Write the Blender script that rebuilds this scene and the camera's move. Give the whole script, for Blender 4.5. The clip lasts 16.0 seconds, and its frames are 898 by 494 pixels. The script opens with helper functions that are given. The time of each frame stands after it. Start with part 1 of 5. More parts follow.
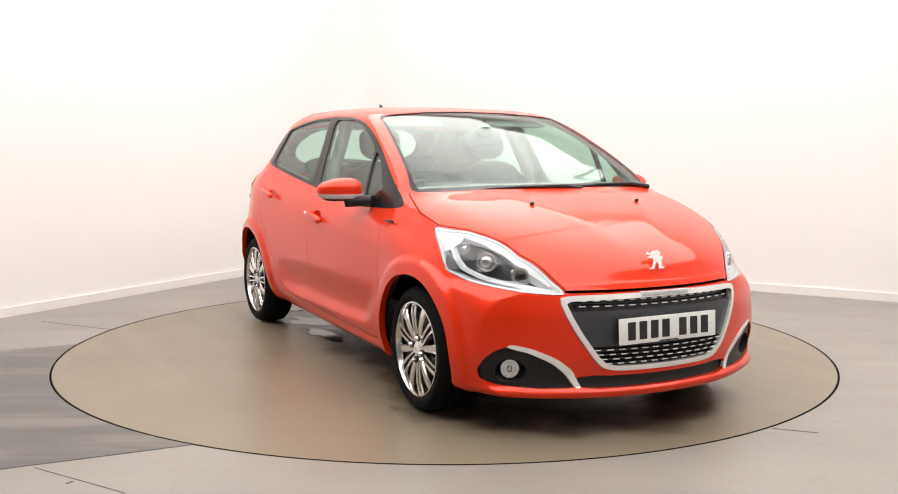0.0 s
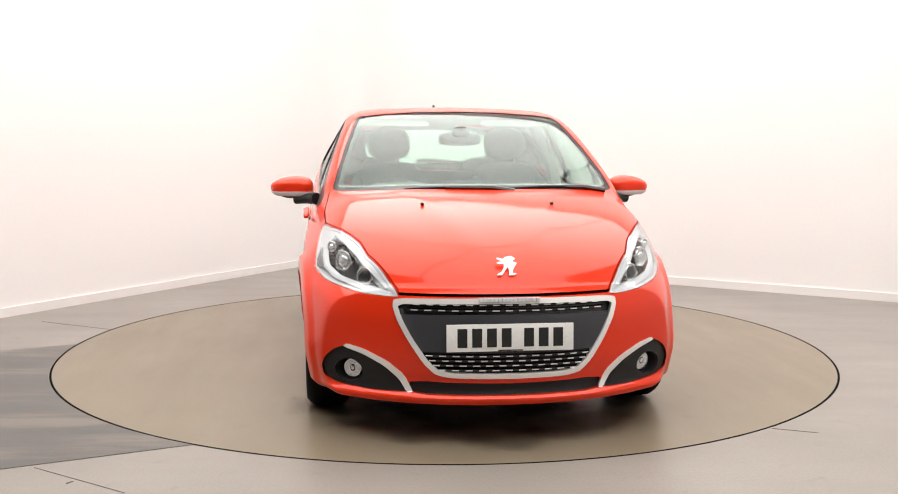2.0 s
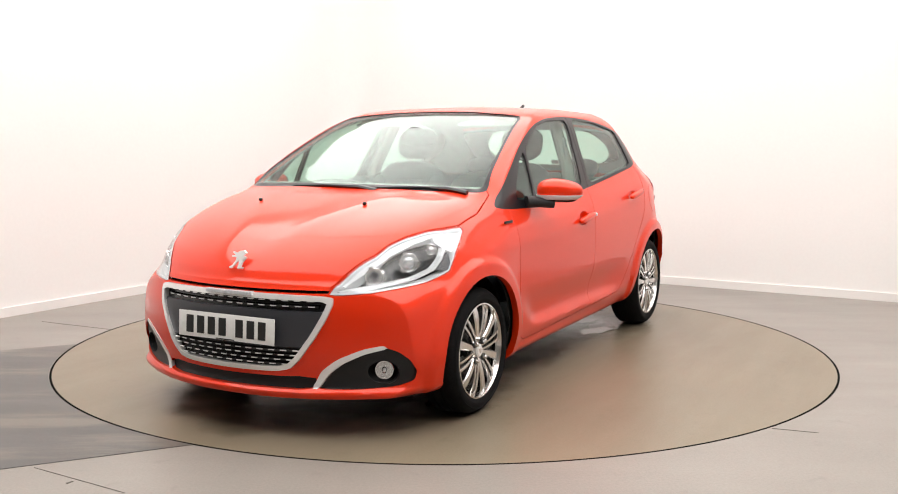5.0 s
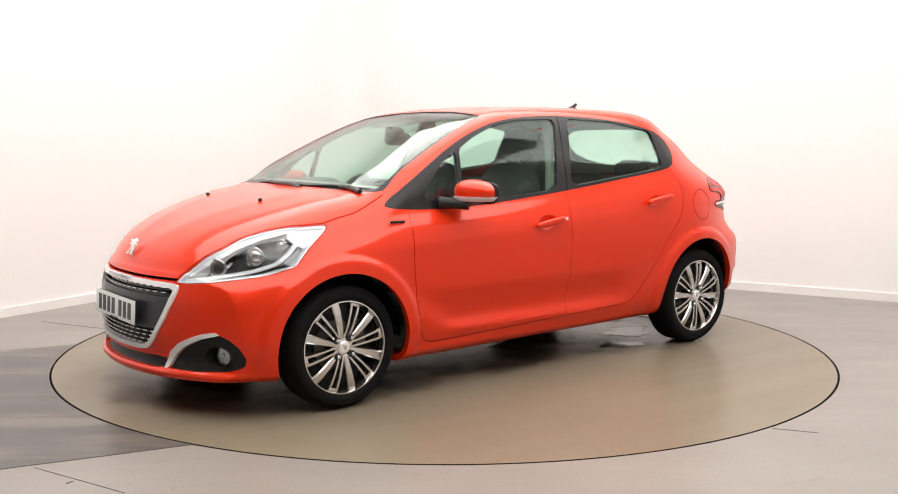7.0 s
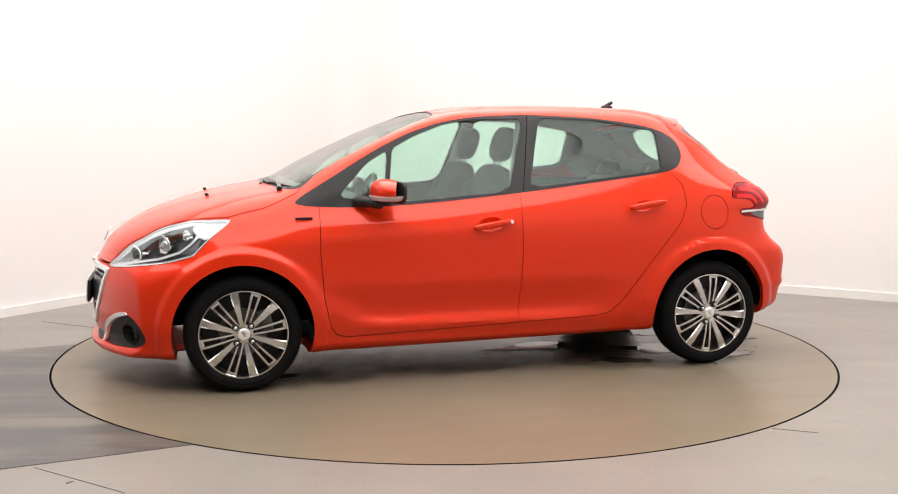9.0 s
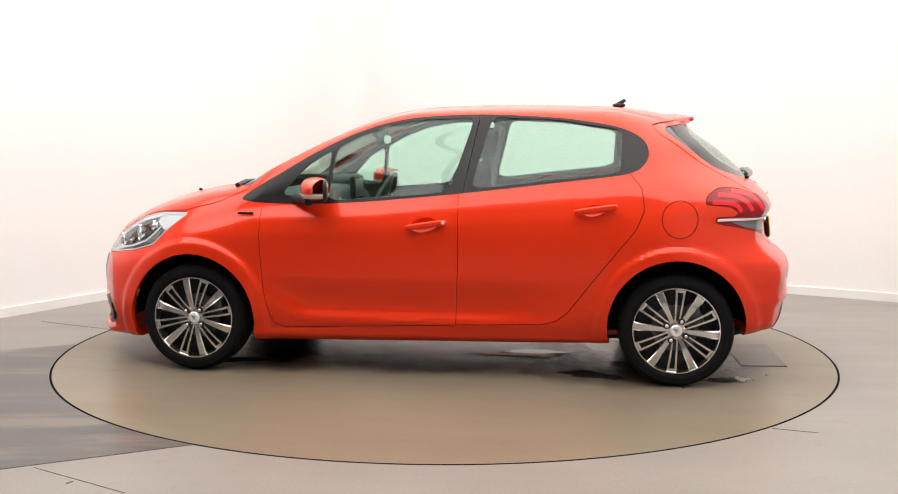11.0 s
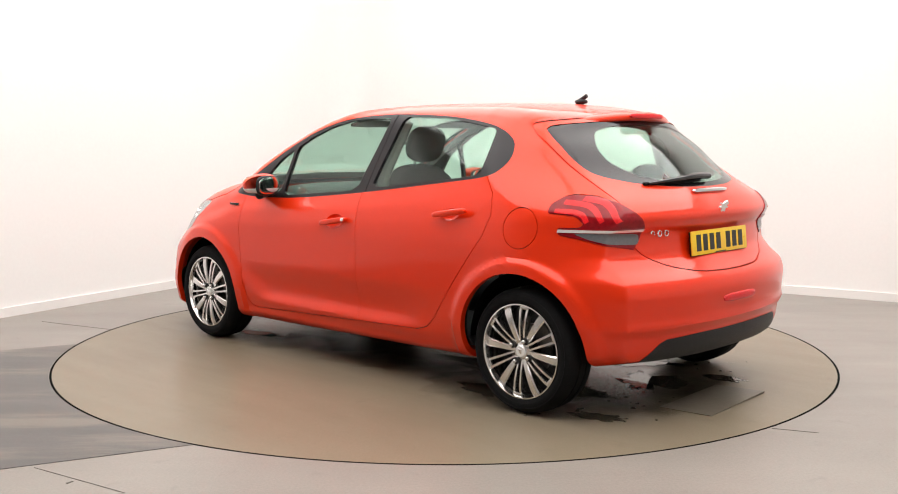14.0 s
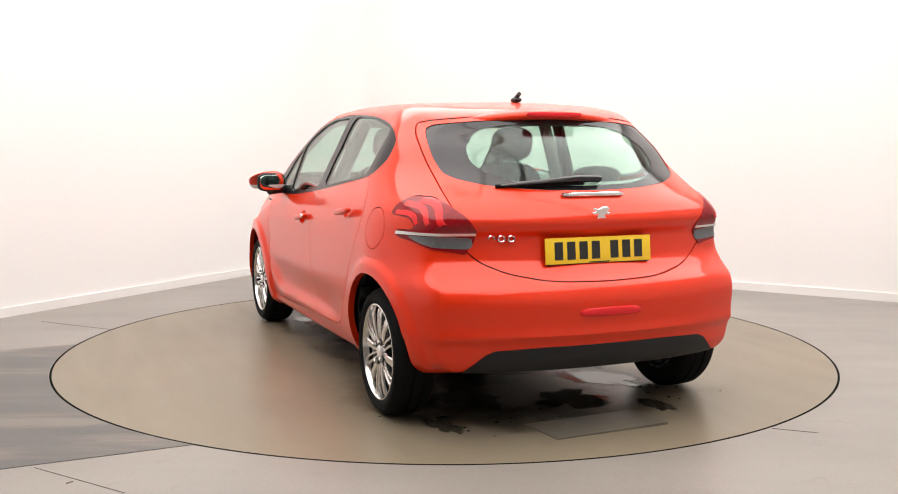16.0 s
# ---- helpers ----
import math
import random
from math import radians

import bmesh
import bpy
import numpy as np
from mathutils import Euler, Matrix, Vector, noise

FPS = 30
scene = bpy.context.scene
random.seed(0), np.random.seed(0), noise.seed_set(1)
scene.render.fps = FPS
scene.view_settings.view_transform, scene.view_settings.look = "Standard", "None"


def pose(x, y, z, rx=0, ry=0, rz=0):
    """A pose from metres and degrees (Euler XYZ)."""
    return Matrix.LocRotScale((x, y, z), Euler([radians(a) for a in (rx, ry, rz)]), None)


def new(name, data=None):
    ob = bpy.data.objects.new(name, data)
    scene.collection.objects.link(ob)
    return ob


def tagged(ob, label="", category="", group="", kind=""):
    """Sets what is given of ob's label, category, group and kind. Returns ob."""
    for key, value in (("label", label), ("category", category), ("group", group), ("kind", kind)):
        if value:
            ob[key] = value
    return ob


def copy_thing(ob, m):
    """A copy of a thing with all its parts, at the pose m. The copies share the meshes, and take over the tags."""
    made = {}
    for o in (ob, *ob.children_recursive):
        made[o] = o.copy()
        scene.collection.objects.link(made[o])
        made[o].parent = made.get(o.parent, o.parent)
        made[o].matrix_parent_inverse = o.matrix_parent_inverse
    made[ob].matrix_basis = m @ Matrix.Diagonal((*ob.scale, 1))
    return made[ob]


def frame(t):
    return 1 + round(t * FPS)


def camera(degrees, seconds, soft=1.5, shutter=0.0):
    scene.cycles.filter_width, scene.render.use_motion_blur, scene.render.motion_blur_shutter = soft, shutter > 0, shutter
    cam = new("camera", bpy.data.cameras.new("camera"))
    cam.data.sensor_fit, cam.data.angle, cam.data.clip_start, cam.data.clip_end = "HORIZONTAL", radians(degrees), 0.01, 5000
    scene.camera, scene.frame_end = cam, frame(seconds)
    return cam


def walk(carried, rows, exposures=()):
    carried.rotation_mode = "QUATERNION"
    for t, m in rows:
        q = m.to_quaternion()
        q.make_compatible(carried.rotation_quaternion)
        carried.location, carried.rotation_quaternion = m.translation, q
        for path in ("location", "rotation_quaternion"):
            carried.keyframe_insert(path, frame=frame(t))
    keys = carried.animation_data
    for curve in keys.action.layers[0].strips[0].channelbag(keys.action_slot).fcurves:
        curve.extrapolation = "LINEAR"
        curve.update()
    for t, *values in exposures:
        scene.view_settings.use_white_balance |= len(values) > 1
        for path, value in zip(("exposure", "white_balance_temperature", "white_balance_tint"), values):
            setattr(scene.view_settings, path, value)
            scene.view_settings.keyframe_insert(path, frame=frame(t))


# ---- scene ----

cam = camera(48.55, 16.0, 1.0)
EYE = pose(0, -5.953, 1.253, 90 - 6.266, 0, -0.212) @ pose(0, 0, 0, 0, 0, 0.125)
walk(cam, [(0.0, EYE), (16.0, EYE)], [(0.0, 0.0), (16.0, 0.0)])

# ---------------- light ----------------
world = bpy.data.worlds.new("world")
scene.world = world
world.use_nodes = True
world.node_tree.nodes["Background"].inputs[0].default_value = (1.0, 0.97, 0.94, 1)
world.node_tree.nodes["Background"].inputs[1].default_value = 0.3
CORNER = Vector((-1.037, 4.328, 0))
ROOM = Matrix.Translation(CORNER) @ Matrix.Rotation(radians(-30.9), 4, "Z")   # x along the right wall, -y along the left wall
CEIL = 3.6


def lamp(x, y, sx, sy, watts, colour):
    data = bpy.data.lights.new("ceiling_lamp", "AREA")
    data.shape, data.size, data.size_y, data.energy, data.color = "RECTANGLE", sx, sy, watts, colour
    ob = new("ceiling_lamp", data)
    ob.matrix_world = ROOM @ pose(x, y, CEIL - 0.05)
    return ob


LAMP_SPOTS = [(2.1, -2.1), (5.7, -2.1), (2.1, -5.7), (5.7, -5.7)]
for lx, ly in LAMP_SPOTS:
    lamp(lx, ly, 3.54, 3.54, 64, (1.0, 0.972, 0.945))


# ---------------- materials ----------------
def material(name, colour, rough=0.5, metal=0.0, coat=0.0, spec=0.5, grain=None, bump=None, mottle=0.0, mottle_scale=3.0, trans=0.0, emit=None, coat_rough=0.03):
    """A principled material; grain: (scale, amount) fine tone; bump: (scale, depth in metres); mottle: large soft patches."""
    m = bpy.data.materials.new(name)
    m.use_nodes = True
    nt = m.node_tree
    b = nt.nodes["Principled BSDF"]
    b.inputs["Base Color"].default_value = (*colour, 1)
    b.inputs["Roughness"].default_value = rough
    b.inputs["Metallic"].default_value = metal
    b.inputs["Coat Weight"].default_value = coat
    b.inputs["Coat Roughness"].default_value = coat_rough
    b.inputs["Specular IOR Level"].default_value = spec
    b.inputs["Transmission Weight"].default_value = trans
    if emit:
        b.inputs["Emission Color"].default_value, b.inputs["Emission Strength"].default_value = (*emit[:3], 1), emit[3]
    co = nt.nodes.new("ShaderNodeTexCoord")

    def noise_node(scale, detail=4):
        n = nt.nodes.new("ShaderNodeTexNoise")
        n.inputs["Scale"].default_value, n.inputs["Detail"].default_value = scale, detail
        nt.links.new(co.outputs["Object"], n.inputs["Vector"])
        return n

    socket = None
    for sc, amount in [(mottle_scale, mottle)] + ([grain] if grain else []):
        if amount:
            n = noise_node(sc)
            mp = nt.nodes.new("ShaderNodeMapRange")
            mp.inputs["From Min"].default_value, mp.inputs["From Max"].default_value = 0.3, 0.7
            mp.inputs["To Min"].default_value, mp.inputs["To Max"].default_value = 1 - amount, 1 + amount
            nt.links.new(n.outputs["Fac"], mp.inputs["Value"])
            mix = nt.nodes.new("ShaderNodeVectorMath")
            mix.operation = "SCALE"
            if socket is None:
                mix.inputs[0].default_value = colour
            else:
                nt.links.new(socket, mix.inputs[0])
            nt.links.new(mp.outputs[0], mix.inputs["Scale"])
            socket = mix.outputs[0]
    if socket is not None:
        nt.links.new(socket, b.inputs["Base Color"])
    if bump:
        n = noise_node(bump[0], 6)
        bp = nt.nodes.new("ShaderNodeBump")
        bp.inputs["Distance"].default_value = bump[1]
        bp.inputs["Strength"].default_value = 0.6
        nt.links.new(n.outputs["Fac"], bp.inputs["Height"])
        nt.links.new(bp.outputs[0], b.inputs["Normal"])
    return m


def glass_material(name, colour, rough=0.0):
    """Thin tinted pane: clear film with a mirror coat."""
    m = bpy.data.materials.new(name)
    m.use_nodes = True
    nt = m.node_tree
    nt.nodes.remove(nt.nodes["Principled BSDF"])
    tr = nt.nodes.new("ShaderNodeBsdfTransparent")
    tr.inputs[0].default_value = (*colour, 1)
    gl = nt.nodes.new("ShaderNodeBsdfGlossy")
    gl.inputs["Roughness"].default_value = rough
    lw = nt.nodes.new("ShaderNodeLayerWeight")
    lw.inputs["Blend"].default_value = 0.5
    pw = nt.nodes.new("ShaderNodeMath")
    pw.operation = "POWER"
    pw.inputs[1].default_value = 4.6
    nt.links.new(lw.outputs["Facing"], pw.inputs[0])
    fr = nt.nodes.new("ShaderNodeMath")
    fr.operation = "MULTIPLY_ADD"
    fr.inputs[1].default_value, fr.inputs[2].default_value = 0.90, 0.035
    nt.links.new(pw.outputs[0], fr.inputs[0])
    mx = nt.nodes.new("ShaderNodeMixShader")
    nt.links.new(fr.outputs[0], mx.inputs[0])
    nt.links.new(tr.outputs[0], mx.inputs[1])
    nt.links.new(gl.outputs[0], mx.inputs[2])
    nt.links.new(mx.outputs[0], nt.nodes["Material Output"].inputs[0])
    return m


PAINT = material("orange_red_paint", (0.76, 0.030, 0.0018), 0.42, 0.28, 0.75, spec=0.15, grain=(900, 0.06), coat_rough=0.09)
BLACK = material("black_plastic", (0.013, 0.013, 0.014), 0.45, spec=0.3, grain=(300, 0.2), bump=(700, 0.0004))
GLOSS = material("gloss_black", (0.012, 0.012, 0.014), 0.12)
TRIM = material("satin_black_trim", (0.011, 0.010, 0.012), 0.28, spec=0.3)
DARKP = material("charcoal_grille_plastic", (0.035, 0.036, 0.042), 0.35, grain=(400, 0.15))
UNDER = material("underbody", (0.006, 0.006, 0.006), 0.9, spec=0.1, grain=(30, 0.3))
RUBBER = material("tyre_rubber", (0.006, 0.006, 0.0065), 0.75, spec=0.12, grain=(120, 0.25), bump=(300, 0.0006))
CHROME = material("chrome", (0.82, 0.82, 0.83), 0.10, 1.0)
SATIN = material("satin_chrome", (0.90, 0.895, 0.885), 0.25, 0.45, grain=(200, 0.04))
ALLOY = material("alloy_silver", (0.74, 0.73, 0.72), 0.20, 1.0, coat=0.4, grain=(500, 0.05))
ALLOY_DARK = material("alloy_inner", (0.030, 0.030, 0.031), 0.5, 0.4, grain=(80, 0.2))
DISC = material("brake_disc", (0.17, 0.16, 0.15), 0.45, 0.8, grain=(60, 0.2))
SEAT = material("seat_fabric", (0.020, 0.021, 0.026), 0.85, grain=(500, 0.3), bump=(900, 0.001), mottle=0.1, mottle_scale=8)
DASH = material("dashboard_plastic", (0.03, 0.03, 0.032), 0.6, grain=(500, 0.2), bump=(800, 0.0005))
LINER = material("headlining", (0.30, 0.295, 0.28), 0.9, grain=(300, 0.08))
WHITE_PL = material("white_plate", (0.80, 0.80, 0.78), 0.35, grain=(60, 0.03))
YELLOW_PL = material("yellow_plate", (0.85, 0.56, 0.02), 0.35, grain=(60, 0.03))
INK = material("black_ink", (0.012, 0.012, 0.012), 0.4)
REDL = material("red_lamp_plastic", (0.24, 0.004, 0.008), 0.16, coat=0.2, spec=0.25, grain=(70, 0.15))
REDB = material("bright_red_reflector", (0.72, 0.016, 0.020), 0.22, coat=0.2, spec=0.25, grain=(150, 0.2))
SILVER = material("lamp_reflector", (0.75, 0.76, 0.78), 0.16, 0.9, grain=(60, 0.1))
GREYL = material("lamp_bezel_grey", (0.16, 0.165, 0.175), 0.3, 0.4, grain=(100, 0.1))
LAMP_DARK = material("lamp_cavity_dark", (0.040, 0.042, 0.047), 0.28, 0.2, grain=(120, 0.12))
LIGHTBAR = material("light_guide", (0.66, 0.68, 0.70), 0.18, coat=0.5)
GLASS = glass_material("window_glass", (0.83, 0.945, 0.895))
LENS = glass_material("lamp_lens", (0.97, 0.98, 0.985), 0.02)
MIRROR = material("mirror_glass", (0.85, 0.87, 0.86), 0.02, 1.0)
WALL = material("white_wall_paint", (0.80, 0.79, 0.775), 0.75, grain=(40, 0.01), mottle=0.012, mottle_scale=0.6, bump=(60, 0.0006))
SKIRT = material("white_skirting_gloss", (0.78, 0.77, 0.75), 0.4, mottle=0.03, mottle_scale=2)
BACKWALL = material("grey_studio_wall_paint", (0.50, 0.49, 0.475), 0.8, grain=(40, 0.02), mottle=0.03, mottle_scale=0.6, bump=(60, 0.0006))
CEILM = material("ceiling_paint", (0.8, 0.79, 0.77), 0.9, mottle=0.02)
LAMPM = material("lamp_diffuser", (0.8, 0.8, 0.8), 0.6, emit=(1.0, 0.972, 0.945, 1.65))


def floor_material(name, base, rough, spec=0.35, worn=None, worn_amount=0.0):
    """Worn sealed resin floor: broad cloudy stains, drawn-out scuffs, fine speckle, uneven gloss; worn: the colour of rubbed streaks."""
    m = material(name, base, rough, spec=spec, grain=(90, 0.07), mottle=0.09, mottle_scale=1.1, bump=(240, 0.0005))
    nt = m.node_tree
    b = nt.nodes["Principled BSDF"]
    co = nt.nodes.new("ShaderNodeTexCoord")

    def streaks(scale, stretch, turn, lo, hi, to_lo, to_hi):
        st = nt.nodes.new("ShaderNodeMapping")
        st.inputs["Scale"].default_value = stretch
        st.inputs["Rotation"].default_value = (0, 0, turn)
        n = nt.nodes.new("ShaderNodeTexNoise")
        n.inputs["Scale"].default_value, n.inputs["Detail"].default_value, n.inputs["Roughness"].default_value = scale, 8, 0.62
        nt.links.new(co.outputs["Object"], st.inputs[0])
        nt.links.new(st.outputs[0], n.inputs["Vector"])
        mp = nt.nodes.new("ShaderNodeMapRange")
        for key, v in (("From Min", lo), ("From Max", hi), ("To Min", to_lo), ("To Max", to_hi)):
            mp.inputs[key].default_value = v
        nt.links.new(n.outputs["Fac"], mp.inputs["Value"])
        return mp.outputs[0]

    nt.links.new(streaks(1.6, (0.6, 3.0, 1), 0.4, 0.3, 0.7, rough - 0.02, rough + 0.05), b.inputs["Roughness"])
    was = b.inputs["Base Color"].links[0].from_socket
    for scale, stretch, turn, lo, hi, colour, amount in (
            [(1.5, (0.55, 3.2, 1), -0.42, 0.50, 0.62, worn, worn_amount)] if worn else []) + [
            (7.0, (1, 1, 1), 0.0, 0.60, 0.72, tuple(c * 0.72 for c in base), 0.45)]:
        mx = nt.nodes.new("ShaderNodeMix")
        mx.data_type = "RGBA"
        nt.links.new(streaks(scale, stretch, turn, lo, hi, 0.0, amount), mx.inputs[0])
        nt.links.new(was, mx.inputs[6])
        mx.inputs[7].default_value = (*colour, 1)
        was = mx.outputs[2]
    nt.links.new(was, b.inputs["Base Color"])
    return m


FLOOR = floor_material("grey_resin_floor", (0.245, 0.224, 0.200), 0.36)
TABLE = floor_material("turntable_resin", (0.200, 0.165, 0.116), 0.30, 0.30)
PATCH = floor_material("worn_dark_floor", (0.078, 0.074, 0.072), 0.30, 0.35, (0.190, 0.165, 0.130), 0.60)
# damp deck, its colour kept dark to stand in for the car's shadow too
DAMP_SHADE = floor_material("damp_and_shaded_resin", (0.050, 0.041, 0.029), 0.17, 0.4)


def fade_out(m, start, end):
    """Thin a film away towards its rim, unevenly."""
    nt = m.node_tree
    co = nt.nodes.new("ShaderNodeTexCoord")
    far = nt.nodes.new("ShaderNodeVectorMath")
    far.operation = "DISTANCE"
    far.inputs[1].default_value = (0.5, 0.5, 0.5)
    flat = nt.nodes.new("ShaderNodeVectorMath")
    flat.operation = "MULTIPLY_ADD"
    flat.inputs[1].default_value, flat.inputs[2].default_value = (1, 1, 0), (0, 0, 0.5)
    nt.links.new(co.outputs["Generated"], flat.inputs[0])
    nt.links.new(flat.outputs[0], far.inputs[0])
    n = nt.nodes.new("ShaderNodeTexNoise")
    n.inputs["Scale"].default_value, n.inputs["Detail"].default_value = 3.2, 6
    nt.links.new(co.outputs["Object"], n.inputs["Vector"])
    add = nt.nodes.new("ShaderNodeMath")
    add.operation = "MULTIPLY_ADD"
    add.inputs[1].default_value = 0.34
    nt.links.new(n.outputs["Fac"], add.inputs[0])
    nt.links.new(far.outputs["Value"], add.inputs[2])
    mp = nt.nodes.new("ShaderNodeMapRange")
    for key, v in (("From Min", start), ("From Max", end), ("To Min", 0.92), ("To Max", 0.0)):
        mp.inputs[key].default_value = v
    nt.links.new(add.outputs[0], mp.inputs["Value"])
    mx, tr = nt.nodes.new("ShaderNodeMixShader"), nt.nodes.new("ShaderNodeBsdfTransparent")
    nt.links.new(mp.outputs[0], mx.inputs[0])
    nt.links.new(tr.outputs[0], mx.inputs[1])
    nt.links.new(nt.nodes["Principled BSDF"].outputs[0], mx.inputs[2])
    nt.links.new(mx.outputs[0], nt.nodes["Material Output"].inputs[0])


# soft rim, so damp and the painted shadow fade into the dry deck
fade_out(DAMP_SHADE, 0.36, 0.57)
DROP = material("water_drops", (0.07, 0.060, 0.045), 0.03, spec=0.6)
WET = material("water_film", (0.070, 0.058, 0.042), 0.05, spec=0.6, mottle=0.2, mottle_scale=9)
fade_out(WET, 0.54, 0.68)
SLAB = material("loose_thin_mat", (0.135, 0.116, 0.090), 0.35, grain=(60, 0.1), mottle=0.15, mottle_scale=6)
CRACK = material("dirty_hairline_joint", (0.150, 0.136, 0.120), 0.6, spec=0.2, grain=(90, 0.2))
GAP = material("joint_black", (0.004, 0.004, 0.004), 0.95, spec=0.05)


# ---------------- mesh helpers ----------------
def finish(name, me, mats, parent=None, label="", angle=35, smooth=True):
    for mt in (mats if isinstance(mats, (list, tuple)) else [mats]):
        me.materials.append(mt)
    if smooth:
        me.shade_smooth()
        me.set_sharp_from_angle(angle=radians(angle))
    ob = new(name, me)
    if parent is not None:
        ob.parent = parent
    if label:
        tagged(ob, label)
    return ob


def part(name, bm, mats, parent=None, label="", angle=35, smooth=True):
    me = bpy.data.meshes.new(name)
    bmesh.ops.recalc_face_normals(bm, faces=bm.faces)
    bm.to_mesh(me)
    bm.free()
    return finish(name, me, mats, parent, label, angle, smooth)


def add_box(bm, centre, size, bevel=0.0, m=Matrix()):
    made = bmesh.ops.create_cube(bm, size=1, matrix=m @ Matrix.Translation(centre) @ Matrix.Diagonal((*size, 1)))["verts"]
    if bevel:
        edges = list({e for v in made for e in v.link_edges})
        bmesh.ops.bevel(bm, geom=edges, offset=bevel, segments=2, affect="EDGES", profile=0.6)


def add_cyl(bm, centre, r1, r2, depth, axis="Y", seg=32, m=Matrix()):
    turn = {"X": pose(0, 0, 0, 0, 90, 0), "Y": pose(0, 0, 0, -90, 0, 0), "Z": Matrix()}[axis]
    bmesh.ops.create_cone(bm, cap_ends=True, segments=seg, radius1=r1, radius2=r2, depth=depth, matrix=m @ Matrix.Translation(centre) @ turn)


def add_blob(bm, centre, size, e=3.0, nu=28, nv=16, m=Matrix(), shape=None):
    """A rounded block (superellipsoid)."""
    def p(c, k):
        return math.copysign(abs(c) ** (2 / k), c)
    rows = []
    for j in range(nv + 1):
        v = -math.pi / 2 + math.pi * j / nv
        row = []
        for i in range(nu):
            u = 2 * math.pi * i / nu
            q = Vector((p(math.cos(v), e) * p(math.cos(u), e), p(math.cos(v), e) * p(math.sin(u), e), p(math.sin(v), e)))
            if shape:
                q = shape(q)
            row.append(bm.verts.new(m @ (Vector(centre) + Vector((q.x * size[0] / 2, q.y * size[1] / 2, q.z * size[2] / 2)))))
        rows.append(row)
    for j in range(nv):
        for i in range(nu):
            k = (i + 1) % nu
            try:
                bm.faces.new((rows[j][i], rows[j][k], rows[j + 1][k], rows[j + 1][i]))
            except ValueError:
                pass
    bmesh.ops.remove_doubles(bm, verts=[v for r in rows for v in r], dist=1e-5)


def add_tube(bm, pts, r, seg=10, flat=1.0):
    """A round bar along points."""
    pts = [Vector(p) for p in pts]
    rings = []
    for i, p in enumerate(pts):
        d = (pts[min(i + 1, len(pts) - 1)] - pts[max(i - 1, 0)]).normalized()
        side = d.cross(Vector((0, 0, 1)))
        side = side.normalized() if side.length > 1e-4 else Vector((1, 0, 0))
        up = side.cross(d)
        rr = r[i] if isinstance(r, (list, tuple)) else r
        rings.append([bm.verts.new(p + side * math.cos(2 * math.pi * k / seg) * rr + up * math.sin(2 * math.pi * k / seg) * rr * flat) for k in range(seg)])
    for a, b in zip(rings, rings[1:]):
        for k in range(seg):
            bm.faces.new((a[k], a[(k + 1) % seg], b[(k + 1) % seg], b[k]))
    bm.faces.new(rings[0])
    bm.faces.new(rings[-1])


def chaikin(pts, n=2, cut=0.22):
    for _ in range(n):
        out = []
        for a, b in zip(pts, pts[1:] + pts[:1]):
            out.append(tuple(a[i] * (1 - cut) + b[i] * cut for i in range(len(a))))
            out.append(tuple(a[i] * cut + b[i] * (1 - cut) for i in range(len(a))))
        pts = out
    return pts


def mirrored(half):
    """A closed outline (y, z) from its right half, which runs from the bottom centre to the top centre."""
    return half + [(-y, z) for y, z in reversed(half) if abs(y) > 1e-6]


def inset(pts, d):
    """The outline moved inwards by d."""
    area = sum(a[0] * b[1] - b[0] * a[1] for a, b in zip(pts, pts[1:] + pts[:1]))
    sg = 1 if area > 0 else -1
    out = []
    for i, p in enumerate(pts):
        a, b = pts[i - 1], pts[(i + 1) % len(pts)]
        t = Vector((b[0] - a[0], b[1] - a[1]))
        t = t.normalized() if t.length > 1e-9 else Vector((1, 0))
        out.append((p[0] - t.y * d * sg, p[1] + t.x * d * sg))
    if abs(d) > 0.004:
        # drop the points that a tight corner folds back over the outline
        a, o = np.array(pts), np.array(out)
        e = np.roll(a, -1, 0) - a
        k = np.clip(((o[:, None] - a[None]) * e[None]).sum(2) / np.maximum((e * e).sum(1), 1e-12), 0, 1)
        dist = np.linalg.norm(o[:, None] - (a[None] + k[..., None] * e[None]), axis=2).min(1)
        out = [p for p, g in zip(out, dist) if g > abs(d) * 0.985]
    return out


def prism(pts, axis, lo, hi):
    """A closed prism over an outline: axis Y takes (x, z), axis X takes (y, z), axis Z takes (x, y)."""
    put = {"Y": lambda p, h: (p[0], h, p[1]), "X": lambda p, h: (h, p[0], p[1]), "Z": lambda p, h: (p[0], p[1], h)}[axis]
    bm = bmesh.new()
    a = [bm.verts.new(put(p, lo)) for p in pts]
    b = [bm.verts.new(put(p, hi)) for p in pts]
    n = len(pts)
    bm.faces.new(a)
    bm.faces.new(b)
    for i in range(n):
        bm.faces.new((a[i], a[(i + 1) % n], b[(i + 1) % n], b[i]))
    bmesh.ops.recalc_face_normals(bm, faces=bm.faces)
    bmesh.ops.triangulate(bm, faces=[f for f in bm.faces if len(f.verts) > 4])
    me = bpy.data.meshes.new("cutter")
    bm.to_mesh(me)
    bm.free()
    return me


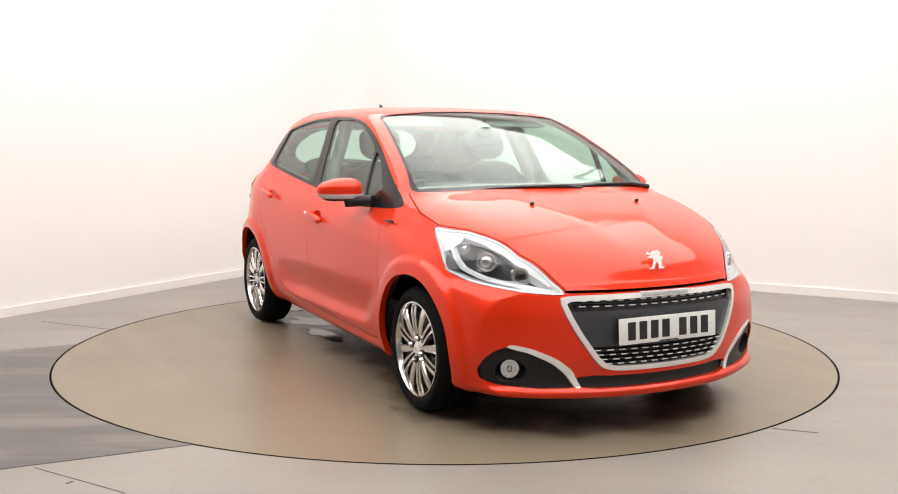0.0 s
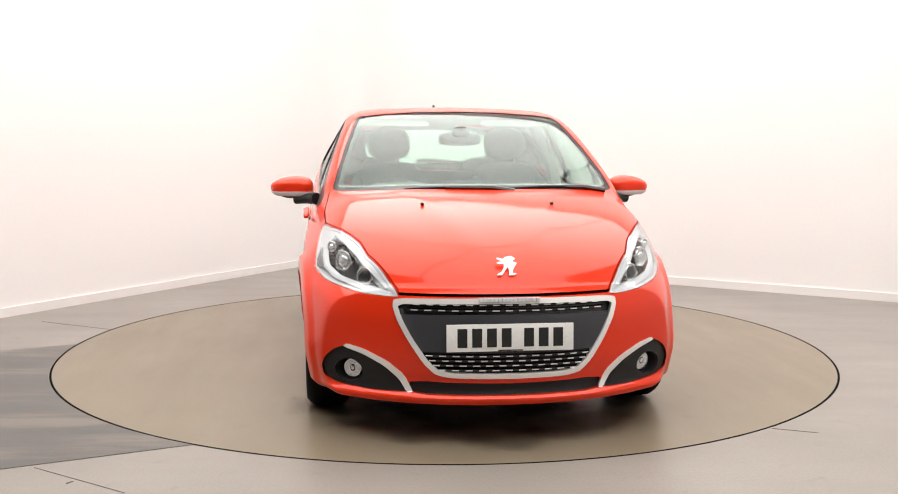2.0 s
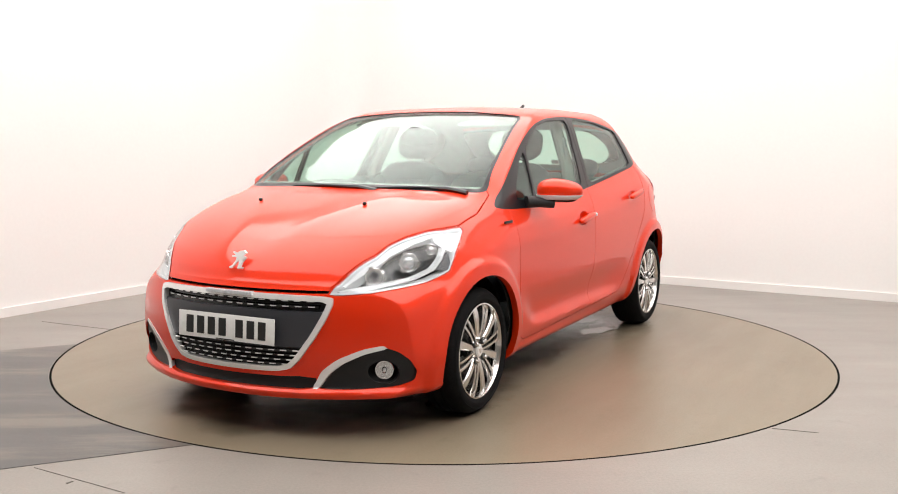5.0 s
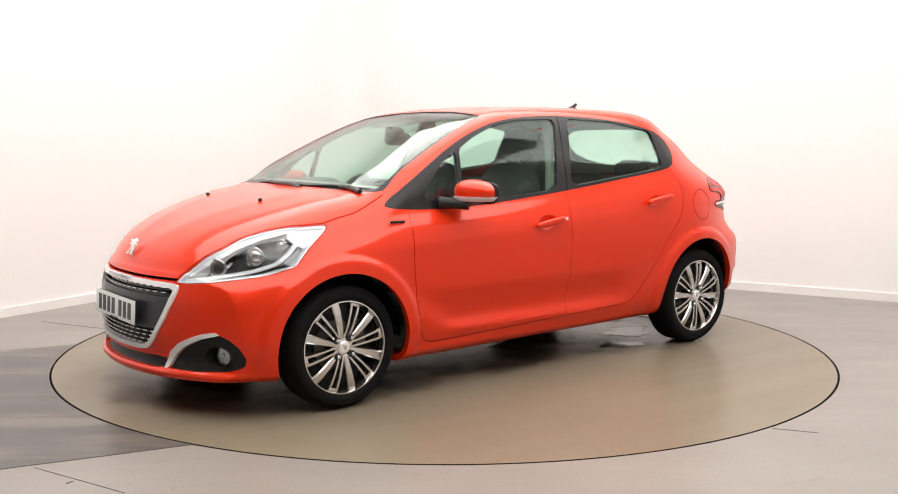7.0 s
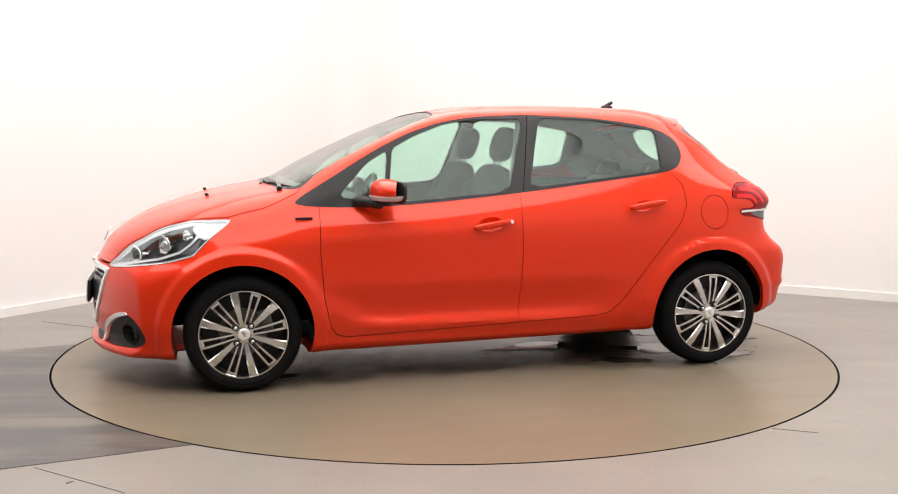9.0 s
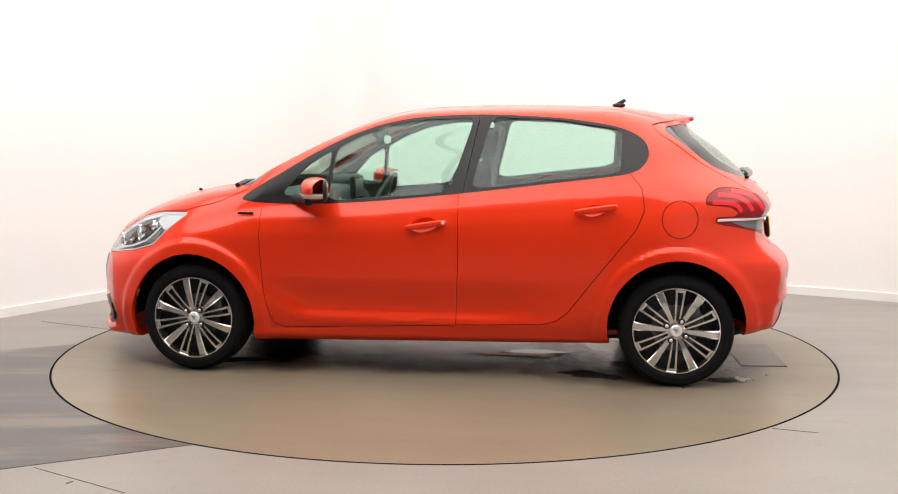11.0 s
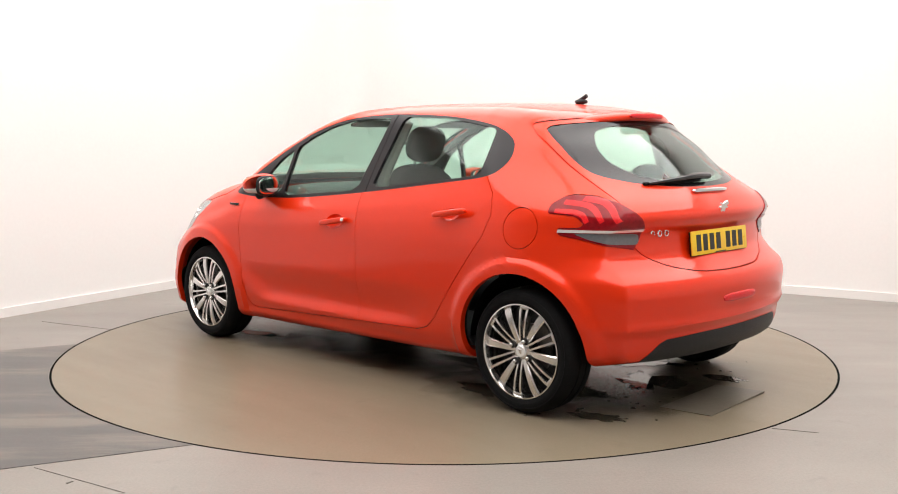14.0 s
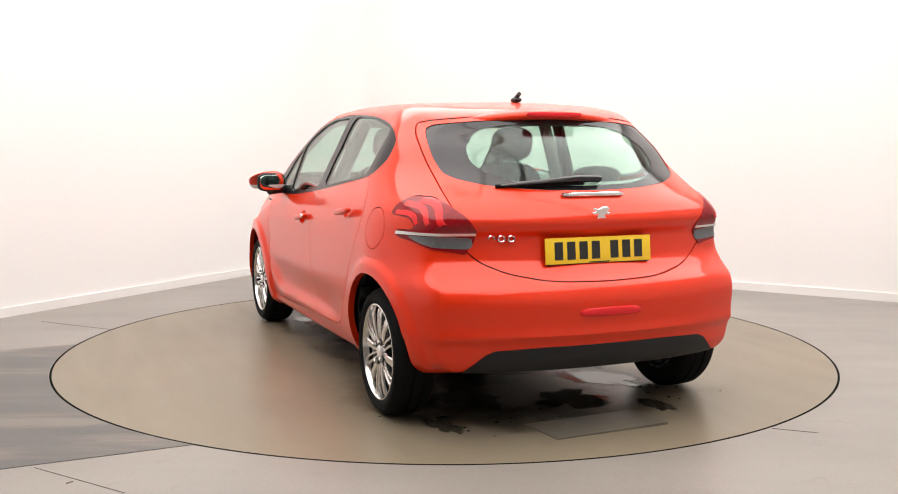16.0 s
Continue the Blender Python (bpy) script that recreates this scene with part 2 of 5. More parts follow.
def boolean(me, cutters, op="DIFFERENCE"):
    """The mesh after cutting with each cutter mesh in turn."""
    ob = new("work", me)
    tools = []
    for c in cutters:
        t = new("tool", c)
        tools.append(t)
        md = ob.modifiers.new("cut", "BOOLEAN")
        md.operation, md.object, md.solver = op, t, "MANIFOLD"
    dg = bpy.context.evaluated_depsgraph_get()
    dg.update()
    out = bpy.data.meshes.new_from_object(ob.evaluated_get(dg))
    for o in [ob] + tools:
        bpy.data.objects.remove(o)
    out.materials.clear()
    return out


def curve(*keys):
    """A smooth monotone curve through (x, value) keys."""
    xs, ys = np.array([k[0] for k in keys], float), np.array([k[1] for k in keys], float)
    h, d = np.diff(xs), np.diff(ys) / np.diff(xs)
    m = np.zeros(len(xs))
    for i in range(1, len(xs) - 1):
        if d[i - 1] * d[i] > 0:
            w1, w2 = 2 * h[i] + h[i - 1], h[i] + 2 * h[i - 1]
            m[i] = (w1 + w2) / (w1 / d[i - 1] + w2 / d[i])
    m[0], m[-1] = d[0], d[-1]

    def at(x):
        x = np.clip(np.asarray(x, float), xs[0], xs[-1])
        i = np.clip(np.searchsorted(xs, x) - 1, 0, len(xs) - 2)
        t = (x - xs[i]) / h[i]
        return ((1 + 2 * t) * (1 - t) ** 2) * ys[i] + t * (1 - t) ** 2 * h[i] * m[i] + t * t * (3 - 2 * t) * ys[i + 1] + t * t * (t - 1) * h[i] * m[i + 1]
    return at


def step(a, b, x):
    t = np.clip((np.asarray(x, float) - a) / (b - a), 0, 1)
    return t * t * (3 - 2 * t)


# ---------------- the place ----------------
def build_room():
    def wall(name, a, b, label, mat=WALL):
        bm = bmesh.new()
        add_box(bm, [(a[i] + b[i]) / 2 for i in range(3)], [b[i] - a[i] for i in range(3)])
        ob = part(name, bm, mat, smooth=False)
        ob.matrix_world = ROOM
        return tagged(ob, label, "wall", kind="structure")

    L, W, T = 14.0, 8.0, 0.2
    def swept(name, mat, t, h, d, label, cat):
        """The two seen walls in one run, with a rounded inside corner."""
        r = 0.4
        path = [(W, 0)] + [(r - r * math.sin(k * math.pi / 32), -r + r * math.cos(k * math.pi / 32)) for k in range(17)] + [(0, -L)]
        rows = []
        for i, p in enumerate(path):
            q0, q1 = path[max(i - 1, 0)], path[min(i + 1, len(path) - 1)]
            tn = Vector((q1[0] - q0[0], q1[1] - q0[1])).normalized()
            n = Vector((-tn.y, tn.x))
            rows.append([(p[0] + n.x * o, p[1] + n.y * o, z) for o, z in ((d, 0), (d, h), (d - t, h), (d - t, 0))])
        bm = bmesh.new()
        vr = [[bm.verts.new(c) for c in row] for row in rows]
        for x, y in zip(vr, vr[1:]):
            for k in range(4):
                bm.faces.new((x[k], x[(k + 1) % 4], y[(k + 1) % 4], y[k]))
        bm.faces.new(vr[0])
        bm.faces.new(vr[-1])
        ob = part(name, bm, mat, angle=30)
        ob.matrix_world = ROOM
        tagged(ob, label, cat, kind="structure")

    swept("wall_north", WALL, 0.2, CEIL, 0.0, "plain matt white studio wall with a rounded corner", "wall")
    swept("baseboard", SKIRT, 0.016, 0.067, 0.016, "white painted skirting along the foot of the wall", "skirting")
    wall("wall_south", (-T, -L - T, 0), (W + T, -L, CEIL), "plain grey wall closing the studio", BACKWALL)
    wall("wall_east", (W, -L, 0), (W + T, 0, CEIL), "plain grey wall closing the studio", BACKWALL)
    bm = bmesh.new()
    add_box(bm, (W / 2, -L / 2, CEIL + 0.1), (W + 2 * T, L + 2 * T, 0.2))
    tagged(part("ceiling", bm, CEILM, smooth=False), "white ceiling carrying flat light panels", "ceiling", kind="structure").matrix_world = ROOM
    for lx, ly in LAMP_SPOTS:
        lp = new("ceiling_light")
        lp.matrix_world = ROOM @ pose(lx, ly, CEIL)
        bm = bmesh.new()
        for sgn in (-1, 1):
            add_box(bm, (sgn * 1.782, 0, -0.02), (0.016, 3.58, 0.04), 0.002)
            add_box(bm, (0, sgn * 1.782, -0.02), (3.54, 0.016, 0.04), 0.002)
        part("frame", bm, SKIRT, lp)
        bm = bmesh.new()
        add_box(bm, (0, 0, -0.02), (3.54, 3.54, 0.02))
        part("diffuser", bm, LAMPM, lp)
        tagged(lp, "large flat white light panel on the ceiling", "lamp", "ceiling light panels")


R_TABLE = 2.228


def build_floor():
    # floor with a round well for the turntable
    n, bm = 160, bmesh.new()
    inner = [bm.verts.new(((R_TABLE + 0.009) * math.cos(2 * math.pi * i / n), (R_TABLE + 0.009) * math.sin(2 * math.pi * i / n), 0)) for i in range(n)]
    outer = [bm.verts.new((16 * math.cos(2 * math.pi * i / n), 16 * math.sin(2 * math.pi * i / n), 0)) for i in range(n)]
    deep = [bm.verts.new((v.co.x, v.co.y, -0.08)) for v in inner]
    for i in range(n):
        k = (i + 1) % n
        bm.faces.new((inner[i], outer[i], outer[k], inner[k]))
        bm.faces.new((inner[i], inner[k], deep[k], deep[i]))
    bm.faces.new(deep)
    ob = part("floor", bm, FLOOR, smooth=False)
    tagged(ob, "worn grey-beige sealed floor with faint stains and scuffs", "floor", kind="structure")
    # dark worn stripe beside the turntable
    bm = bmesh.new()
    ring = []
    for i in range(25):
        a = radians(180.0 + (242.5 - 180.0) * i / 24)
        ring.append(((R_TABLE + 0.012) * math.cos(a), (R_TABLE + 0.012) * math.sin(a)))
    pts = ring + [(-1.68, -2.29), (-3.6, -3.2), (-4.6, -1.14), (-2.62, -0.18)]
    low = [bm.verts.new((x, y, 0.0004)) for x, y in pts]
    top = [bm.verts.new((x, y, 0.0022)) for x, y in pts]
    bm.faces.new(low)
    bm.faces.new(top)
    for i in range(len(pts)):
        k = (i + 1) % len(pts)
        bm.faces.new((low[i], low[k], top[k], top[i]))
    bmesh.ops.triangulate(bm, faces=[f for f in bm.faces if len(f.verts) > 4])
    for x0, y0, x1, y1, w in ((-1.563, -2.271, -1.132, -2.542, 0.0025), (-1.376, -2.444, -1.361, -2.422, 0.010), (1.42, -1.745, 1.60, -1.811, 0.0025), (-2.17, 0.46, -2.75, 0.75, 0.003)):
        cr = bmesh.new()
        d = Vector((x1 - x0, y1 - y0, 0))
        add_box(cr, (0, 0, 0), (d.length, w, 0.0016), 0, Matrix.Translation(((x0 + x1) / 2, (y0 + y1) / 2, 0.0011)) @ Matrix.Rotation(math.atan2(d.y, d.x), 4, "Z"))
        tagged(part("floor_crack", cr, CRACK, smooth=False), "hairline dark crack or scuff in the floor", "crack", kind="structure")
    tagged(part("floor_strip", bm, PATCH, smooth=False), "dark grey worn strip of floor covering beside the turntable", "floor strip", kind="structure")


def build_turntable():
    tt = new("turntable")
    bm = bmesh.new()
    add_cyl(bm, (0, 0, -0.025), R_TABLE, R_TABLE, 0.05, "Z", 192)
    part("deck", bm, TABLE, tt, smooth=False)
    bm = bmesh.new()
    n = 192
    for r0, r1, z0, z1 in [(R_TABLE - 0.003, R_TABLE + 0.0085, -0.04, 0.0007)]:
        a = [[bm.verts.new((r * math.cos(2 * math.pi * i / n), r * math.sin(2 * math.pi * i / n), z)) for i in range(n)] for r, z in ((r0, z0), (r1, z0), (r1, z1), (r0, z1))]
        for q in range(4):
            for i in range(n):
                bm.faces.new((a[q][i], a[q][(i + 1) % n], a[(q + 1) % 4][(i + 1) % n], a[(q + 1) % 4][i]))
    part("edge_seal", bm, GAP, tt, "thin black rubber edge seal", smooth=False)
    return tagged(tt, "large round turntable flush with the floor, dull beige top", "turntable")


# ---------------- the car: outer skin ----------------
# x forward from the middle of the wheelbase, y to the car's left, z up
AXLE, HUBZ = 1.269, 0.290
Z_BOTTOM = curve((-1.9, 0.275), (-1.6, 0.228), (-0.95, 0.198), (0, 0.180), (0.92, 0.168), (1.6, 0.165), (2.0, 0.165))
W_SILL = curve((-1.9, 0.78), (-1.3, 0.83), (-0.9, 0.795), (0.8, 0.80), (1.3, 0.84), (1.8, 0.81), (2.0, 0.78))
W_DOOR = curve((-1.9, 0.80), (-1.3, 0.862), (-0.8, 0.845), (0, 0.838), (0.8, 0.842), (1.25, 0.862), (1.7, 0.845), (2.0, 0.81))
W_MAX = curve((-1.9, 0.79), (-1.3, 0.862), (-0.6, 0.853), (0, 0.846), (0.8, 0.845), (1.25, 0.853), (1.7, 0.835), (2.0, 0.79))
Z_MAX = curve((-1.9, 0.72), (-0.5, 0.74), (0.8, 0.72), (1.3, 0.66), (1.7, 0.57), (2.0, 0.48))
W_BELT = curve((-1.9, 0.70), (-1.6, 0.745), (-1.3, 0.775), (-0.9, 0.785), (-0.18, 0.79), (0.4, 0.79), (0.9, 0.793), (1.2, 0.80), (1.6, 0.795), (1.85, 0.77), (2.0, 0.73))
Z_BELT = curve((-1.9, 1.0), (-1.6, 1.06), (-1.3, 1.08), (-0.9, 1.05), (-0.18, 0.97), (0.4, 0.912), (0.9, 0.89), (1.2, 0.83), (1.6, 0.75), (1.85, 0.65), (2.0, 0.585))
W_RAIL = curve((-1.9, 0.60), (-1.5, 0.61), (-1.0, 0.60), (-0.4, 0.595), (0.1, 0.598), (0.3, 0.618), (0.6, 0.670), (0.85, 0.711), (1.0, 0.724), (1.15, 0.715), (1.4, 0.71), (1.7, 0.675), (1.9, 0.62), (2.0, 0.58))
Z_RAIL = curve((-1.9, 1.285), (-1.5, 1.34), (-1.0, 1.37), (-0.4, 1.388), (0.1, 1.378), (0.3, 1.335), (0.6, 1.205), (0.85, 1.07), (1.0, 0.985), (1.15, 0.95), (1.4, 0.905), (1.7, 0.835), (1.9, 0.735), (2.0, 0.635))
Z_TOP = curve((-1.9, 1.350), (-1.79, 1.378), (-1.5, 1.404), (-1.08, 1.428), (-0.4, 1.442), (0, 1.430), (0.2, 1.401), (0.45, 1.315), (0.7, 1.205), (0.95, 1.085), (1.1, 1.012), (1.16, 0.998), (1.3, 0.978), (1.42, 0.952), (1.6, 0.903), (1.8, 0.824), (1.9, 0.765), (1.96, 0.710), (2.0, 0.652))
X_NOSE = curve((0.15, 1.985), (0.172, 2.035), (0.195, 2.045), (0.222, 2.022), (0.26, 2.018), (0.30, 2.026), (0.37, 2.035), (0.5, 2.03), (0.6, 2.005), (0.655, 1.98), (0.75, 1.985), (1.1, 1.985))
X_TAIL = curve((0.22, -1.81), (0.27, -1.852), (0.33, -1.880), (0.405, -1.893), (0.435, -1.912), (0.47, -1.908), (0.57, -1.915), (0.625, -1.90), (0.69, -1.827), (0.75, -1.785), (0.83, -1.777), (0.868, -1.800), (0.9, -1.812), (0.96, -1.78), (1.03, -1.715), (1.2, -1.53), (1.33, -1.365), (1.38, -1.345), (1.46, -1.345))


def place(X, y, z):
    """Where the skin's point of section X lies along the car: ends bow in plan and lean in profile."""
    y = np.abs(y)
    nose = X_NOSE(z) - 0.092 * (y / 0.456) ** 2.2
    tail = X_TAIL(z) + (0.06 + 0.08 * step(0.93, 1.15, z)) * (y / 0.52) ** 2.4
    fx = np.where(X > 0.9, 0.9 + (X - 0.9) / 1.1 * (nose - 0.9), X)
    return np.where(X < -0.9, -0.9 + (X + 0.9) / -1.0 * (tail + 0.9), fx)


def section(X):
    """Half of the cross-section at X, from the bottom centre to the top centre."""
    zb, zt, wr, zr = Z_BOTTOM(X), Z_TOP(X), W_RAIL(X), Z_RAIL(X)
    wb, zbl, wm, zm = W_BELT(X), Z_BELT(X), W_MAX(X), Z_MAX(X)
    pts = np.array([(0, zb), (0.4, zb), (W_SILL(X) - 0.07, zb + 0.004), (W_SILL(X), zb + 0.05), (W_DOOR(X), 0.6 * zb + 0.4 * zm + 0.03), (wm, zm),
                    (0.5 * (wm + wb) + 0.012, 0.45 * zm + 0.55 * zbl), (wb, zbl), (0.5 * (wb + wr) + 0.012, 0.5 * (zbl + zr)), (wr, zr),
                    (wr - 0.07, zr + 0.55 * (zt - zr)), (wr * 0.5, zt - 0.13 * (zt - zr)), (0, zt)])
    d = np.concatenate([[0], np.cumsum(np.hypot(*np.diff(pts, axis=0).T))])
    q = np.concatenate([np.linspace(0, d[2], 6)[:-1], np.linspace(d[2], d[9], 76)[:-1], np.linspace(d[9], d[-1], 18)])
    y = curve(*zip(d, pts[:, 0]))(q)
    z = curve(*zip(d, pts[:, 1]))(q)
    y[0] = y[-1] = 0
    return y, z


def skin_points():
    a = np.sin(np.linspace(0, math.pi / 2, 26))
    X = np.concatenate([-0.9 - 0.6 * np.linspace(1, 0, 30), np.linspace(-0.9, 1.2, 84)[1:], 1.2 + 0.5 * np.linspace(0, 1, 26)[1:], 1.7 + 0.3 * a[1:]])
    X = np.concatenate([-1.5 - 0.4 * a[:0:-1], X])
    rings = []
    for x in X:
        y, z = section(x)
        e = max((x - 1.7) / 0.3, (-1.5 - x) / 0.4, 0)
        c = 1 - math.sqrt(max(0, 1 - e * e))
        ry, rz = (0.07, 0.03) if x > 0 else (0.10, 0.02)
        mid = 0.5 * (z[0] + z[-1])
        y, z = y * (1 - ry * c), mid + (z - mid) * (1 - rz * c)
        y = np.concatenate([y, -y[-2:0:-1]])
        z = np.concatenate([z, z[-2:0:-1]])
        rings.append((np.full(len(y), x), y, z))
    for end in (0, -1):
        x, y, z = rings[end]
        mid = 0.5 * (z.min() + z.max())
        caps = [(x, y * k, mid + (z - mid) * k) for k in np.linspace(0.975, 0.02, 34)]
        rings = caps[::-1] + rings if end == 0 else rings + caps
    out = []
    for x, y, z in rings:
        px = place(x, y, z)
        # raised wheel-arch lips, hollow in the lower doors, shoulder crease
        side = step(0.55, 0.75, np.abs(y)) * np.sign(y)
        for ax in (AXLE, -AXLE):
            dist = np.hypot(px - ax, z - 0.295)
            y = y + side * 0.018 * (1 - step(0.398, 0.428, dist))
        run = step(-0.85, -0.35, px + 0.6 * (z - 0.35)) * (1 - step(0.62, 0.80, px - 0.9 * (z - 0.36)))
        y = y - side * run * 0.026 * (1 - step(0.39, 0.54, z)) * step(0.295, 0.37, z) + side * run * 0.006 * np.exp(-((z - 0.30) / 0.03) ** 2) + side * 0.010 * (1 - step(0.215, 0.25, z)) * step(-0.95, -0.85, px) * (1 - step(0.88, 0.95, px))
        y = y + side * 0.0018 * np.exp(-((z - (0.80 + 0.06 * -px)) / 0.03) ** 2) * step(-1.5, -1.2, px) * (1 - step(0.9, 1.3, px))
        # two soft ridges of the bonnet, spreading from the nose to the windscreen
        top = step(1.02, 1.12, px) * (1 - step(1.80, 1.95, px)) * step(0.0, 0.04, z - Z_RAIL(px) + 0.05)
        z = z + top * (0.005 * np.exp(-((np.abs(y) - (0.40 - 0.36 * (px - 1.1))) / 0.06) ** 2) - 0.003 * np.exp(-(y / 0.10) ** 2))
        out.append(np.stack([px, y, z], 1))
    return np.array(out)


SKIN = skin_points()


def skin_mesh():
    """The closed outer surface."""
    m, n, _ = SKIN.shape
    verts = list(map(tuple, SKIN.reshape(-1, 3)))
    faces = [(i * n + j, i * n + (j + 1) % n, (i + 1) * n + (j + 1) % n, (i + 1) * n + j) for i in range(m - 1) for j in range(n)]
    faces += [tuple(range(n)), tuple(range(m * n - 1, (m - 1) * n - 1, -1))]
    bm = bmesh.new()
    me = bpy.data.meshes.new("skin")
    me.from_pydata(verts, [], faces)
    bm.from_mesh(me)
    bmesh.ops.triangulate(bm, faces=[f for f in bm.faces if len(f.verts) > 4])
    bmesh.ops.recalc_face_normals(bm, faces=bm.faces)
    if bm.calc_volume(signed=True) < 0:
        bmesh.ops.reverse_faces(bm, faces=bm.faces)
    return bm


BASE = skin_mesh()
BASE.normal_update()
CO = np.array([v.co for v in BASE.verts])
NORMALS = np.array([v.normal for v in BASE.verts])


def double_mesh():
    """The skin twice over, the second turned inside out."""
    bm = BASE.copy()
    inn = BASE.copy()
    bmesh.ops.reverse_faces(inn, faces=inn.faces)
    me = bpy.data.meshes.new("inner")
    inn.to_mesh(me)
    inn.free()
    bm.from_mesh(me)
    out = bpy.data.meshes.new("shell")
    bm.to_mesh(out)
    bm.free()
    return out


DOUBLE = double_mesh()


def shell(off, thick):
    """A closed shell whose outer face lies off metres outside the skin."""
    me = DOUBLE.copy()
    me.vertices.foreach_set("co", np.concatenate([CO + NORMALS * off, CO + NORMALS * (off - thick)]).ravel())
    me.update()
    return me


def panel(cutter, off, thick, minus=()):
    """The piece of a shell inside the cutter, less the minus cutters."""
    me = boolean(shell(off, thick), [cutter], "INTERSECT")
    return boolean(me, list(minus)) if minus else me


def yprism(pts, sgn, lo=0.35, hi=1.2):
    return prism(pts, "Y", lo * sgn, hi * sgn)


# outlines (x, z) of the side
GLAZING = chaikin([(1.01, 0.918), (0.78, 0.902), (0.4, 0.912), (-0.17, 0.966), (-0.82, 1.045), (-1.0, 1.068), (-1.08, 1.095), (-1.125, 1.16), (-1.11, 1.235),
                   (-1.04, 1.285), (-0.93, 1.322), (-0.65, 1.362), (-0.25, 1.378), (0.06, 1.364), (0.25, 1.33), (0.42, 1.272), (0.6, 1.185), (0.85, 1.035), (1.0, 0.945)])
FRONT_PANE = chaikin([(0.537, 0.922), (-0.108, 0.974), (-0.226, 1.357), (0.05, 1.350), (0.225, 1.319), (0.388, 1.257), (0.500, 1.196)], 2, 0.08)
QUARTER_PANE = chaikin([(0.795, 0.954), (0.560, 0.935), (0.522, 1.190), (0.635, 1.124)], 2, 0.12)
REAR_PANE = chaikin([(-0.218, 0.990), (-0.978, 1.078), (-0.985, 1.296), (-0.65, 1.349), (-0.318, 1.362)], 2, 0.07)
FRONT_DOOR = [(0.886, 1.02), (0.89, 0.69), (0.872, 0.45), (0.84, 0.31), (0.81, 0.268), (0.76, 0.252), (-0.15, 0.288), (-0.165, 0.66), (-0.158, 1.02)]
REAR_DOOR = [(-0.158, 1.03), (-0.165, 0.66), (-0.15, 0.29), (-0.60, 0.305), (-0.67, 0.325), (-0.73, 0.375), (-0.88, 0.575), (-1.06, 0.80), (-1.10, 0.90), (-1.085, 1.0), (-1.01, 1.095)]
HEADLIGHT = chaikin([(1.915, 0.600), (1.78, 0.620), (1.62, 0.643), (1.50, 0.678), (1.475, 0.705), (1.415, 0.765), (1.315, 0.842), (1.335, 0.872), (1.45, 0.880), (1.60, 0.860), (1.75, 0.80), (1.86, 0.70), (1.915, 0.635)], 2, 0.15)
TAILLIGHT = chaikin([(-1.398, 0.925), (-1.405, 0.965), (-1.46, 1.006), (-1.56, 1.004), (-1.665, 0.977), (-1.75, 0.93), (-1.80, 0.865), (-1.80, 0.80), (-1.735, 0.750), (-1.68, 0.783), (-1.563, 0.815), (-1.455, 0.832),
                     (-1.452, 0.862), (-1.545, 0.864), (-1.565, 0.882), (-1.528, 0.914), (-1.457, 0.922)], 2, 0.15)
# outlines (y, z) of the ends
WINDSCREEN = mirrored([(0, 1.003), (0.3, 1.003), (0.6, 0.994), (0.690, 0.992), (0.705, 1.0), (0.702, 1.02), (0.678, 1.09), (0.638, 1.20), (0.592, 1.31), (0.571, 1.355), (0.545, 1.372), (0.46, 1.382), (0.25, 1.398), (0, 1.403)])
WINDSCREEN_CLEAR = mirrored([(0, 1.020), (0.3, 1.019), (0.6, 1.011), (0.668, 1.008), (0.682, 1.022), (0.660, 1.09), (0.621, 1.20), (0.576, 1.31), (0.556, 1.352), (0.535, 1.367), (0.455, 1.378), (0.25, 1.394), (0, 1.399)])
REAR_GLASS = chaikin(mirrored([(0, 1.026), (0.25, 1.032), (0.45, 1.05), (0.55, 1.075), (0.59, 1.10), (0.60, 1.17), (0.59, 1.24), (0.57, 1.295), (0.53, 1.316), (0.3, 1.334), (0, 1.338)]), 2, 0.18)
REAR_CLEAR = chaikin(mirrored([(0, 1.045), (0.25, 1.052), (0.40, 1.085), (0.465, 1.14), (0.46, 1.21), (0.38, 1.285), (0.25, 1.312), (0, 1.32)]), 2, 0.18)
TAILGATE = chaikin(mirrored([(0, 0.650), (0.26, 0.657), (0.43, 0.69), (0.53, 0.735), (0.60, 0.80), (0.625, 0.90), (0.635, 1.0), (0.625, 1.10), (0.622, 1.20), (0.61, 1.27), (0.585, 1.32), (0.53, 1.334), (0.3, 1.353), (0, 1.357)]), 2, 0.18)
GRILLE = chaikin(mirrored([(0, 0.276), (0.24, 0.280), (0.30, 0.294), (0.345, 0.335), (0.41, 0.43), (0.452, 0.51), (0.47, 0.565), (0.466, 0.595), (0.42, 0.602), (0.2, 0.606), (0, 0.607)]), 2, 0.15)
FOG = chaikin([(0.395, 0.214), (0.55, 0.212), (0.69, 0.222), (0.75, 0.245), (0.762, 0.29), (0.745, 0.335), (0.71, 0.370), (0.655, 0.394), (0.59, 0.380), (0.50, 0.338), (0.43, 0.284)], 2, 0.15)
FOG_BAR = chaikin([(0.388, 0.216), (0.412, 0.214), (0.448, 0.272), (0.508, 0.322), (0.590, 0.363), (0.672, 0.386), (0.655, 0.399), (0.585, 0.384), (0.492, 0.342), (0.424, 0.288)], 1, 0.15)
